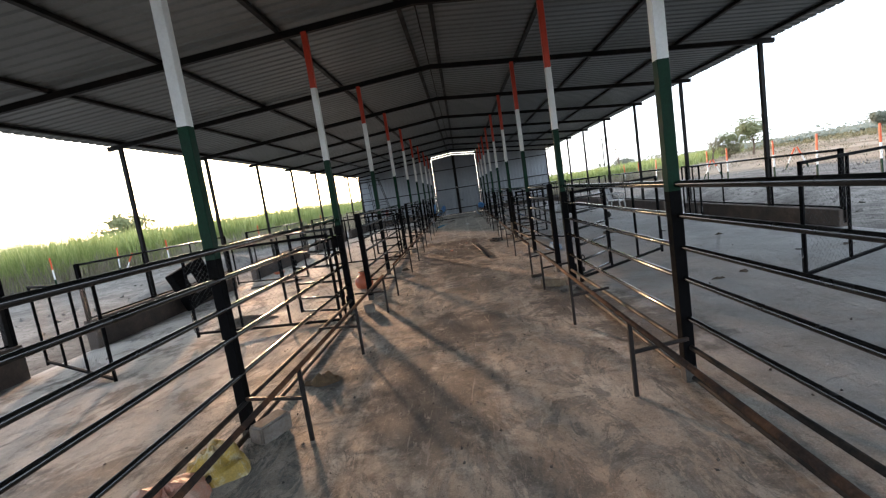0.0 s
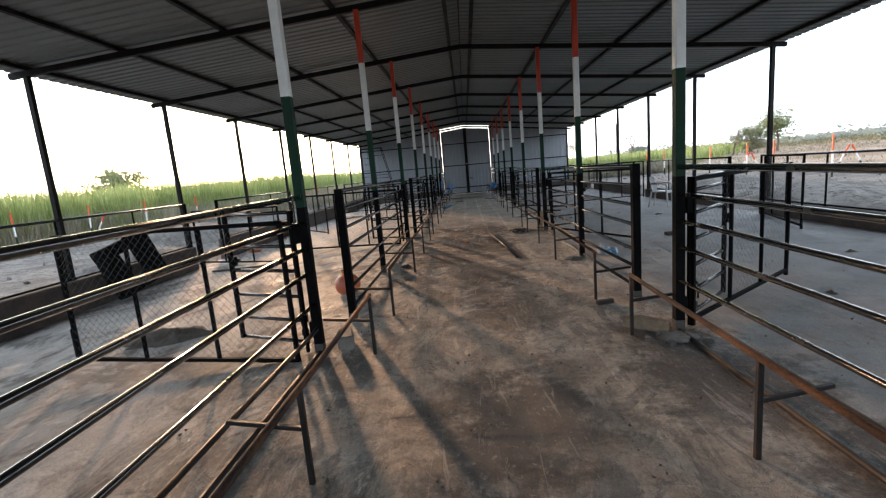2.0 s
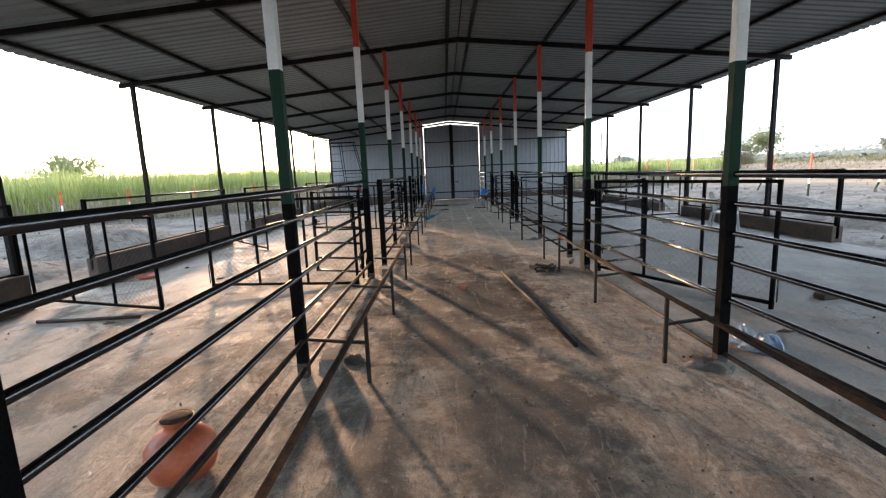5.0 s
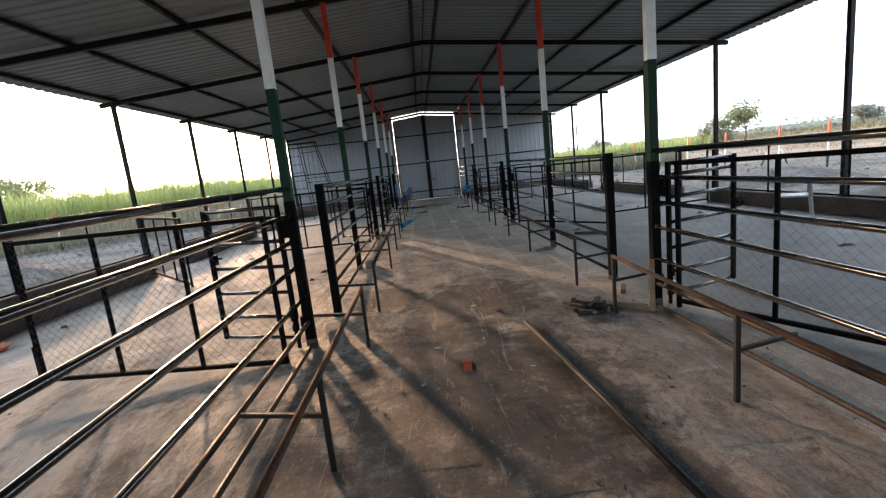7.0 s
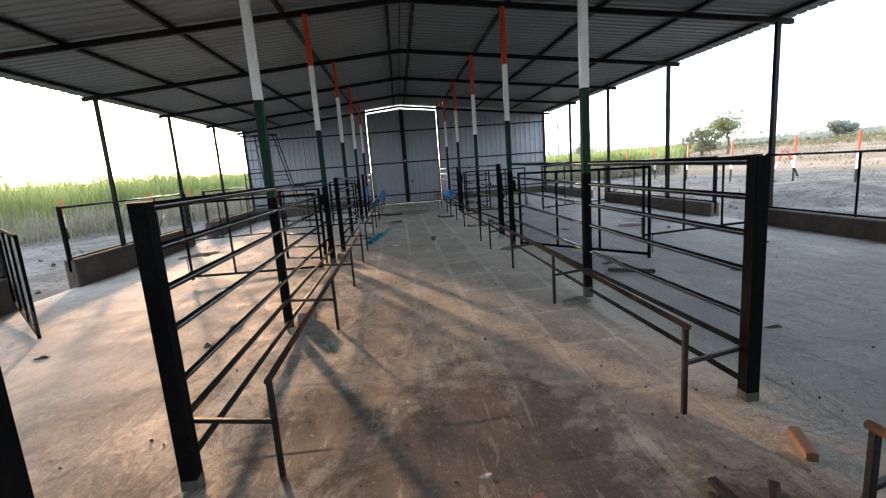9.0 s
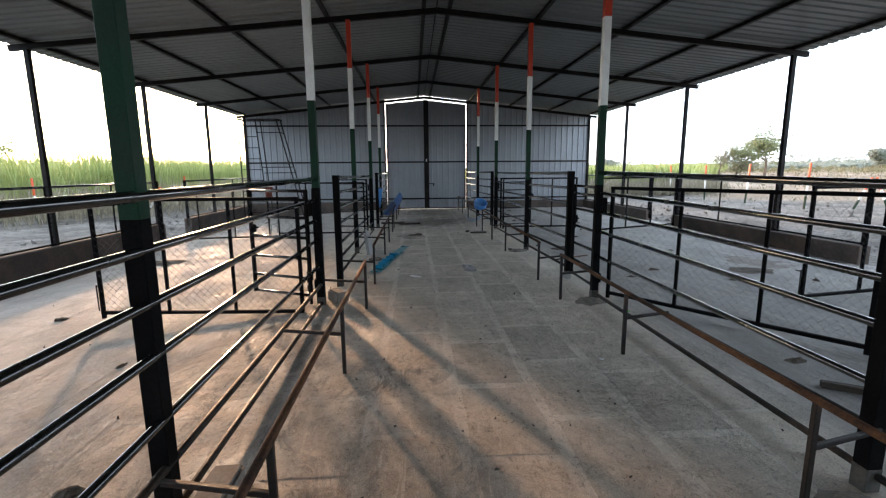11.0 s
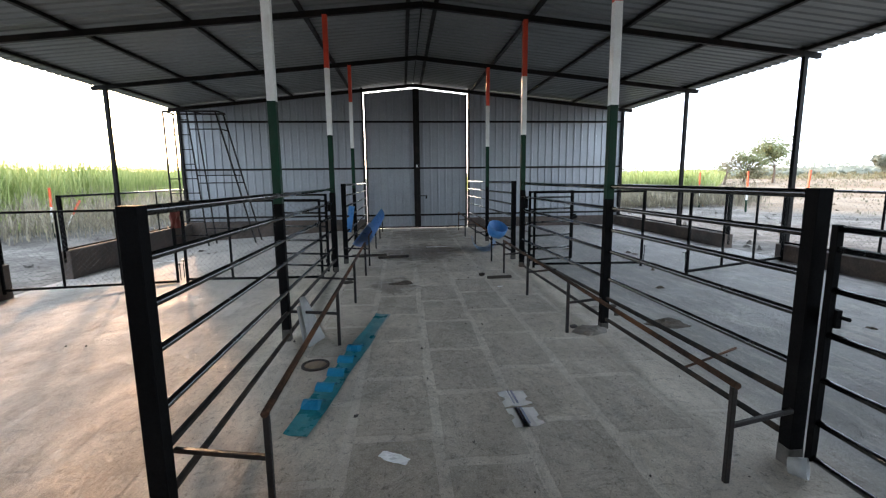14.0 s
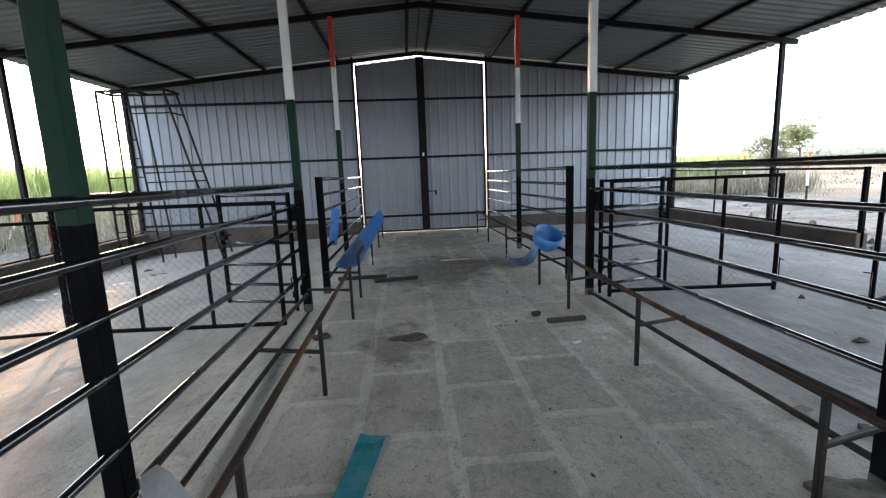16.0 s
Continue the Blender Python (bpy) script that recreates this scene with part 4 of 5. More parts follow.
bag = solid("plastic_bag", BAG, film_bag, label="crumpled thin bluish plastic bag on the pen floor", category="bag")
bag.matrix_world = pose(2.33, 7.6, 0.002, 0, 0, 15)
wrapper = solid("paper_wrapper", CLAY, lambda bm: (box(bm, (0, 0, 0.006), (0.07, 0.20, 0.006)), box(bm, (0, 0.07, 0.012), (0.085, 0.06, 0.004))), label="small orange paper wrapper on the floor", category="wrapper")
wrapper.matrix_world = pose(-0.19, 10.10, 0.002, 0, 0, -4)
bowl = solid("red_basin", CLAY, lambda bm: lathe(bm, [(0.0, 0.01), (0.14, 0.01), (0.20, 0.07), (0.215, 0.072), (0.15, 0.0), (0.0, 0.0)], 24), label="shallow red plastic basin on the pen floor", category="basin")
bowl.matrix_world = pose(-6.75, 13.1, floor_z(-6.75) + 0.012)
lidd = thing("round_lid", (-1.22, 21.22, 0.0), label="round brownish metal lid lying on the floor", category="lid")
made("disc", TIMBER, lidd, lambda bm: lathe(bm, [(0.0, 0.012), (0.10, 0.012), (0.105, 0.004), (0.0, 0.003)], 28))
made("rim", DARKWOOD, lidd, lambda bm: lathe(bm, [(0.105, 0.003), (0.105, 0.02), (0.125, 0.02), (0.128, 0.003)], 28), "dark rubber rim")

def channel(bm):
    ring = [(-0.16, 0.0), (0.17, 0.0), (0.02, 0.44), (-0.02, 0.50), (-0.10, 0.50)]
    front = [bm.verts.new((0.006 - 0.22 * z, y, z)) for y, z in ring]
    back = [bm.verts.new((-0.006 - 0.22 * z, y, z)) for y, z in ring]
    bm.faces.new(front)
    bm.faces.new(back[::-1])
    for i in range(5):
        bm.faces.new((front[i], back[i], back[(i + 1) % 5], front[(i + 1) % 5]))
    beam(bm, (-0.03, -0.15, 0.0), (-0.12, -0.11, 0.42), 0.012, 0.07)


GREYBOARD = material("grey_board", (0.27, 0.27, 0.265), 0.5, 0, 0.12, 5, 40, 0.1, (0.17, 0.165, 0.155), 0.5)
board = solid("plastic_channel", GREYBOARD, channel, label="pale grey plastic channel offcut leaning beside the feed rail", category="offcut")
board.matrix_world = pose(-1.32, 21.84, 0.004, 0, 0, -20)
cup = solid("paper_cup", POLY, lambda bm: (lathe(bm, [(0.0, 0.0), (0.045, 0.0), (0.06, 0.09), (0.055, 0.09), (0.04, 0.01)], 18)), label="crushed white paper cup at the foot of a post", category="cup")
cup.matrix_world = pose(1.80, 19.36, 0.05, 80, 0, 40)


def half_barrel(name, x, y, z, turn, length, r, lift, tip, mat, label):
    def body(bm):
        rows = []
        for i in range(15):
            a = math.pi * i / 14
            rows.append([(u * length / 2, r * math.cos(a), r - r * math.sin(a)) for u in (-1, -0.97, -0.5, 0, 0.5, 0.97, 1)])
        sheet_from(bm, rows, None)
        bmesh.ops.solidify(bm, geom=bm.faces[:], thickness=0.008)
        for f in bm.faces:
            f.smooth = True
    ob = solid(name, mat, body, label=label, category="trough", group="blue half-barrel troughs")
    ob.matrix_world = pose(x, y, z, 0, 0, turn) @ pose(0, 0, 0, lift, tip, 0) @ pose(0, 0, -r)
    return ob


PALEBLUE = material("faded_blue_plastic", (0.20, 0.34, 0.52), 0.3, 0, 0.15, 5, 40, 0.05, (0.34, 0.45, 0.56), 0.6)
half_barrel("half_barrel", -1.20, 27.95, 0.66, 88.3, 3.3, 0.25, -48, -2, BLUE, "long blue plastic half pipe hung on the feed rail")
half_barrel("half_barrel", 1.50, 27.85, 0.275, 84, 0.70, 0.27, 8, 0, PALEBLUE, "pale blue plastic barrel half lying on the floor")
cap = solid("barrel_end", BLUE, lambda bm: lathe(bm, [(0.0, -0.18), (0.08, -0.17), (0.16, -0.12), (0.195, -0.03), (0.20, 0.08), (0.188, 0.08), (0.165, -0.04), (0.0, -0.14)], 26), label="cut-off end of a blue plastic barrel on the feed rail", category="trough", group="blue half-barrel troughs")
cap.matrix_world = pose(1.50, 26.25, 0.66, 30, 14, 0)

solid("blue_offcut", BLUE, lambda bm: (beam(bm, (-1.62, 27.5, 0.52), (-1.53, 27.5, 1.10), 0.13, 0.01)), label="upright blue plastic offcut on the fence", category="offcut")

LIME = material("lime_plastic", (0.10, 0.62, 0.08), 0.4, 0, 0.15, 9, 60, 0.1)


def scrap(name, mat, x, y, rx, ry, h, turn, seed, label, cat, grp):
    """Thin crumpled flat scrap lying on the slab."""
    def leaf(bm):
        rows = []
        for i in range(7):
            u = -1 + i / 3
            rows.append([(u * rx * (1 + 0.2 * noise.noise(Vector((v, seed, u)))), v * ry * (1 - 0.25 * abs(u)) + 0.25 * ry * noise.noise(Vector((u * 2, v, seed))), 0.003 + h * abs(noise.noise(Vector((u * 2 + seed, v * 2, 3.0))))) for v in (-1, -0.4, 0.3, 1)])
        sheet_from(bm, rows, None)
        bmesh.ops.solidify(bm, geom=bm.faces[:], thickness=0.002)
    ob = solid(name, mat, leaf, label=label, category=cat, group=grp)
    ob.matrix_world = pose(x, y, floor_z(x) + 0.004, 0, 0, turn)


scrap("plastic_scrap", LIME, 1.99, 17.65, 0.035, 0.03, 0.05, 20, 1.0, "bright green crumpled plastic scrap on the floor", "scrap", "")
scrap("paper_scrap", PAPER, 1.15, 16.34, 0.022, 0.018, 0.03, 0, 2.0, "tiny white crumpled paper ball on the floor", "paper", "paper scraps on the floor")
for i, (x, y, a, b, turn) in enumerate(((-6.50, 28.6, 0.24, 0.07, 12), (-6.15, 28.75, 0.16, 0.05, -8), (-5.82, 28.95, 0.13, 0.06, 30), (-5.65, 28.3, 0.10, 0.05, 5), (-6.70, 28.2, 0.12, 0.05, -20))):
    scrap("paper_scrap", PAPER, x, y, a, b, 0.03, turn, 5.0 + i, "pale torn packaging strip on the pen floor", "paper", "torn packaging in the pen")
for i, (x, y, a) in enumerate(((-0.42, 10.55, 0.03), (-0.55, 9.85, 0.022), (0.02, 10.65, 0.02), (-0.05, 9.72, 0.018), (0.32, 9.95, 0.018), (0.05, 11.7, 0.035), (-0.9, 9.6, 0.025), (-0.35, 12.6, 0.02), (0.9, 25.1, 0.03), (0.75, 24.2, 0.015))):
    scrap("paper_scrap", PAPER, x, y, a, a * 0.45, 0.015, 40 * i, 20.0 + i, "tiny pale scrap of paper on the stained floor", "paper", "paper scraps on the floor")
block(0.28, 11.45, (0.06, 0.09, 0.03), 25, "broken_brick", BRICK, "small broken piece of red brick on the floor", "brick", "broken bricks")
for i, (x, y, a, turn) in enumerate(((2.02, 22.62, 0.11, 20), (2.22, 22.40, 0.08, 60), (2.34, 22.75, 0.07, -15), (1.60, 21.75, 0.10, 40), (1.52, 22.0, 0.07, 10), (1.62, 3.3, 0.08, 30), (1.48, 3.45, 0.06, 70), (1.95, 3.3, 0.07, 0))):
    block(x, y, (a, a * 0.7, a * 0.45), turn, "rubble_lump", DUSTY if i % 3 else CONCRETE, "broken lump of cement and dirt beside a column", "rubble", "rubble by the columns")

# ---------------------------------------------------------------- scaffold ladder by the end wall
def scaffold():
    s = thing("scaffold_ladder", (-6.7, 31.6, floor_z(-6.5)), label="tall welded steel step ladder by the end wall", category="ladder")
    H = 3.95
    LX = -0.50
    made("platform", STEEL, s, lambda bm: [beam(bm, a, b, 0.045) for a, b in (((LX, -0.25, H), (1.0, -0.25, H)), ((LX, 0.35, H), (1.0, 0.35, H)), ((LX, -0.25, H), (LX, 0.35, H)), ((1.0, -0.25, H), (1.0, 0.35, H)), ((0.3, -0.25, H), (0.3, 0.35, H)))])
    for y in (-0.25, 0.35):
        made("rear_leg", STEEL, s, lambda bm: beam(bm, (LX, y, 0.0), (LX, y, H), 0.04))
        made("ladder_leg", STEEL, s, lambda bm: beam(bm, (0.45, y, 0.0), (0.15, y, H), 0.035))
        made("front_leg", STEEL, s, lambda bm: beam(bm, (1.85, y, 0.0), (0.95, y, H), 0.04))
    for i in range(9):
        z = 0.35 + i * 0.42
        x = LX
        made("rung", STEEL, s, lambda bm: beam(bm, (x, -0.25, z), (0.45 - 0.3 * z / H, -0.25, z), 0.028))
    for z in (0.55, 1.9, 2.12, 3.45):
        xa, xb = 0.45 - 0.3 * z / H, 1.85 - 0.90 * z / H
        made("brace", STEEL, s, lambda bm: beam(bm, (xa, -0.25, z), (xb, -0.25, z), 0.03))
        made("brace", STEEL, s, lambda bm: beam(bm, (xb, -0.25, z), (xb, 0.35, z), 0.03))


scaffold()

cloth = solid("hanging_cloth", CLOTH, lambda bm: (lambda rows: sheet_from(bm, rows, None))([[(0.16 * (u - 0.5) * (1 + 0.4 * v) + 0.02 * math.sin(v * 9 + u * 6), 0.03 * math.sin(u * 14 + v * 3), -0.42 * v) for u in [i / 9 for i in range(10)]] for v in [j / 9 for j in range(10)]]), label="faded red cloth hung over the pen gate", category="cloth")
cloth.matrix_world = pose(-4.50, 25.78, 1.27)


def crate_frame():
    c = thing("black_crate", (-6.92, 8.45, floor_z(-6.92) + 0.01), 84, label="square black plastic frame with a hole leaning by the mesh fence", category="crate")

    def frame_(bm):
        for p, q in (((0, 0, 0.14), (1.25, 0.24, 0.28)), ((0, 0, 0.93), (1.25, 0.24, 0.24)), ((-0.43, 0, 0.545), (0.39, 0.24, 0.53)), ((0.42, 0, 0.545), (0.41, 0.24, 0.53))):
            box(bm, p, q)
        bmesh.ops.bevel(bm, geom=bm.edges[:], offset=0.02, segments=1, affect="EDGES")
        bmesh.ops.transform(bm, matrix=pose(0, 0, 0, -14, -13, 0), verts=bm.verts[:])
        low = min(v.co.z for v in bm.verts)
        bmesh.ops.translate(bm, vec=(0, 0, -low), verts=bm.verts[:])
    made("frame", MATT, c, frame_)


crate_frame()

# small stones, straw bits and crumbs of soil on the slab
def crumbs(bm):
    r = random.Random(11)
    for i in range(3200):
        x = r.uniform(-6.8, 6.8) if i % 5 < 2 else r.gauss(0.0, 1.1)
        y = r.uniform(-3, 32)
        if y > 13 and r.random() < 0.7:
            continue
        s = 0.004 + 0.012 * r.random() ** 3
        m = Matrix.Translation((x, y, floor_z(x) + s * 0.4)) @ Euler((r.random() * 3, r.random() * 3, r.random() * 3)).to_matrix().to_4x4() @ Matrix.Diagonal((s * r.uniform(0.7, 1.8), s, s * 0.7, 1))
        v = [bm.verts.new(m @ Vector(p)) for p in ((1, 0, 0), (-1, 0.3, 0), (0, 1, 0.2), (0.2, -1, 0), (0, 0.1, 1), (0, 0, -1))]
        for a, b, c in ((0, 2, 4), (2, 1, 4), (1, 3, 4), (3, 0, 4), (2, 0, 5), (1, 2, 5), (3, 1, 5), (0, 3, 5)):
            bm.faces.new((v[a], v[b], v[c]))


solid("floor_crumbs", DUSTY, crumbs, label="scattered crumbs of soil and grit on the slab", category="grit", kind="stuff")

# ---------------------------------------------------------------- outside: cane fields, dry grass, stakes, trees
def leaf_material(name, c1, c2, rough=0.6):
    m = bpy.data.materials.new(name)
    m.use_nodes = True
    n, l = m.node_tree.nodes, m.node_tree.links
    b = n["Principled BSDF"]
    g = n.new("ShaderNodeNewGeometry")
    x = n.new("ShaderNodeMix")
    x.data_type = "RGBA"
    x.inputs[6].default_value, x.inputs[7].default_value = (*c1, 1), (*c2, 1)
    l.new(g.outputs["Random Per Island"], x.inputs[0])
    l.new(x.outputs[2], b.inputs["Base Color"])
    b.inputs["Roughness"].default_value = rough
    tr = n.new("ShaderNodeBsdfTranslucent")
    l.new(x.outputs[2], tr.inputs[0])
    mx = n.new("ShaderNodeMixShader")
    mx.inputs[0].default_value = 0.38
    l.new(b.outputs[0], mx.inputs[1])
    l.new(tr.outputs[0], mx.inputs[2])
    l.new(mx.outputs[0], n["Material Output"].inputs[0])
    return m


CANE = leaf_material("cane_leaf", (0.19, 0.26, 0.075), (0.43, 0.47, 0.19))
STRAW = leaf_material("dry_stalk", (0.17, 0.155, 0.11), (0.34, 0.30, 0.215))
SCRUB = leaf_material("dry_scrub", (0.13, 0.13, 0.07), (0.27, 0.24, 0.14))
LEAF = leaf_material("tree_leaf", (0.14, 0.165, 0.075), (0.30, 0.315, 0.16))
# paled and greyed leaf colour: distance haze painted into the foliage
HAZE_LEAF = leaf_material("haze_tinted_leaf", (0.23, 0.25, 0.20), (0.34, 0.355, 0.29))
BARK = material("bark", (0.16, 0.12, 0.09), 0.9, 0, 0.3, 3, 30, 0.6)


def ground_z(x):
    z = -0.42 if x < 0 else -0.12
    if x > 15:
        z += 0.018 * (min(x, 300) - 15)
    return z


def blades(name, mat, spots, label, category):
    """Many arching strap leaves in one mesh: spots are (x, y, height, leaves, seed)."""
    verts, faces = [], []
    r = random.Random(3)
    for x, y, h, count, width in spots:
        z0 = ground_z(x)
        for i in range(count):
            a = r.uniform(0, 2 * math.pi)
            start = h * r.uniform(0.0, 0.55)
            n = h * r.uniform(0.35, 0.62)
            lean = r.uniform(0.15, 0.75)
            dx, dy = math.cos(a), math.sin(a)
            px, py = x + r.uniform(-0.35, 0.35), y + r.uniform(-0.35, 0.35)
            w = width * r.uniform(0.6, 1.2)
            base = len(verts)
            for q in (0.0, 0.4, 0.75, 1.0):
                out = lean * n * q * q * 0.8
                up = start + n * (q - 0.28 * lean * q * q * q)
                ww = w * (1 - q) ** 0.6 * (0.6 + q) if q < 1 else 0.004
                verts.append((px + dx * out - dy * ww, py + dy * out + dx * ww, z0 + up))
                verts.append((px + dx * out + dy * ww, py + dy * out - dx * ww, z0 + up))
            for q in range(3):
                b = base + 2 * q
                faces.append((b, b + 1, b + 3, b + 2))
    me = bpy.data.meshes.new(name)
    me.from_pydata(verts, [], faces)
    me.materials.append(mat)
    return tagged(new(name, me), label, category, kind="stuff")


def west_edge(y):
    """Edge of the cane field west of the shed; it comes nearer towards the north."""
    return -31.0 + 15.5 * min(1.0, max(0.0, (y - 20) / 17.0))


r = random.Random(21)
cane, straw = [], []
for i in range(10500):
    y = r.uniform(-30, 130)
    depth = r.random() ** 2.2 * 60
    x = west_edge(y) - depth
    near = depth < 8
    cane.append((x, y, (3.3 + 0.012 * depth) * r.uniform(0.86, 1.08), 20 if near else 12, 0.024 + 0.0010 * depth))
for i in range(3000):
    y = r.uniform(-25, 60)
    out = 5.5 if y > 28 else 0.9
    straw.append((west_edge(y) + r.uniform(-1.0, out), y, r.uniform(0.9, 1.9), 9, 0.022))
for i in range(3800):
    y = 44 + r.random() ** 1.8 * 70
    x = r.uniform(8, 18 + (y - 44) * 0.75)
    cane.append((x, y, 2.0 * r.uniform(0.85, 1.12), 10, 0.04 + 0.0009 * (y - 44)))
for i in range(900):
    straw.append((r.uniform(8, 20), 43 + r.uniform(-1.5, 1.5), r.uniform(0.7, 1.4), 8, 0.025))
blades("cane_field", CANE, cane, "tall bright green sugar cane in a dense field", "cane")
blades("dry_stalks", STRAW, straw, "dry pale stalks along the edge of the cane", "grass")
grass, scrub = [], []
for i in range(2600):
    x = 17 + r.random() ** 1.3 * 75
    y = r.uniform(-10, 110)
    if y > 42 and x < 16 + (y - 42) * 0.75:
        continue
    if x < 24 and r.random() < 0.8:
        continue
    grass.append((x, y, r.uniform(0.12, 0.30) + 0.003 * x, 7, 0.02 + 0.0009 * x))
for i in range(2600):
    x = 62 + r.random() ** 1.4 * 120
    y = r.uniform(-10, 190)
    scrub.append((x, y, r.uniform(0.4, 1.1), 14, 0.05 + 0.0005 * x))
blades("dry_grass", STRAW, grass, "sparse dry straw-coloured stubble on the fallow field", "grass")
blades("hill_scrub", SCRUB, scrub, "low olive scrub on the rising land beyond the fallow field", "scrub")


# loose pale stones and clods on the bare ground beside the shed
def clods(bm):
    q = random.Random(8)
    for i in range(1300):
        west = i % 5 < 2
        x = q.uniform(-22, -8.2) if west else 7.9 + q.random() ** 1.3 * 16
        y = q.uniform(-6, 44)
        if west and x < west_edge(y):
            continue
        s = 0.025 + 0.10 * q.random() ** 3
        z = ground_z(x)
        m = Matrix.Translation((x, y, z + s * 0.15)) @ Euler((q.random() * 3, q.random() * 3, q.random() * 3)).to_matrix().to_4x4() @ Matrix.Diagonal((s * q.uniform(0.7, 1.6), s, s * 0.7, 1))
        v = [bm.verts.new(m @ Vector(p)) for p in ((1, 0, 0), (-1, 0.3, 0), (0, 1, 0.2), (0.2, -1, 0), (0, 0.1, 1), (0, 0, -1))]
        for a, b, c in ((0, 2, 4), (2, 1, 4), (1, 3, 4), (3, 0, 4), (2, 0, 5), (1, 2, 5), (3, 1, 5), (0, 3, 5)):
            bm.faces.new((v[a], v[b], v[c]))


solid("stones", GROUND, clods, label="loose pale stones and clods on the bare ground", category="stones", kind="stuff")


def earth_mound(x, y, rx, ry, h):
    def mound(bm):
        rows = []
        for i in range(12):
            q = 1 - i / 11 * 0.99
            rows.append([(x + rx * q * math.cos(a) * (1 + 0.15 * noise.noise(Vector((math.cos(a), math.sin(a), x)))), y + ry * q * math.sin(a), ground_z(x) - 0.02 + h * (1 - q * q) + 0.1 * h * noise.noise(Vector((q * 4 * math.cos(a), q * 4 * math.sin(a), y)))) for a in [2 * math.pi * k / 28 for k in range(29)]])
        sheet_from(bm, rows, None)
    solid("earth_mound", GROUND, mound, label="low heap of pale excavated earth beside the shed", category="earth", group="heaps of earth outside")


for v in ((-12.5, 19.5, 2.4, 2.8, 0.75), (-11.2, 14.0, 1.6, 2.2, 0.45), (11.5, 15.5, 2.0, 3.0, 0.45), (12.5, 22.5, 2.4, 3.0, 0.5), (10.6, 10.5, 1.3, 1.8, 0.35)):
    earth_mound(*v)


def stake(x, y, lean, h=1.35):
    s = thing("marker_stake", (x, y, ground_z(x)), label="fence stake painted red, white and green", category="stake", group="painted stakes round the plot")
    top = Vector((math.sin(lean[0]) * h, math.sin(lean[1]) * h, h))
    for nm, mat, a, b in (("green_part", GREEN, 0.0, 0.3), ("white_part", WHITE, 0.3, 0.62), ("red_part", ORANGE, 0.62, 1.0)):
        made(nm, mat, s, lambda bm: beam(bm, top * a, top * b, 0.065))
    return s


q = random.Random(4)
for i in range(15):
    y = 2 + i * 2.6 + q.uniform(-0.4, 0.4)
    x = west_edge(y) + 3.0 + q.uniform(-0.4, 0.4)
    stake(x, y, (q.uniform(-0.05, 0.05), q.uniform(-0.05, 0.05)), 1.9)
    if i % 4 == 1:
        s = stake(x + 0.25, y, (0.55, 0.1), 1.4)
for i in range(14):
    y = 2 + i * 3.3 + q.uniform(-0.4, 0.4)
    x = 16.5 + q.uniform(-0.4, 0.4) + max(0, 12 - y) * 0.25
    stake(x, y, (q.uniform(-0.05, 0.05), q.uniform(-0.05, 0.05)), 1.95)


for x, y in ((18.3, 30.4), (21.0, 26.0)):
    stake(x - 0.55, y + 0.2, (0.42, -0.1), 1.3)
    stake(x + 0.55, y - 0.2, (-0.42, 0.1), 1.3)


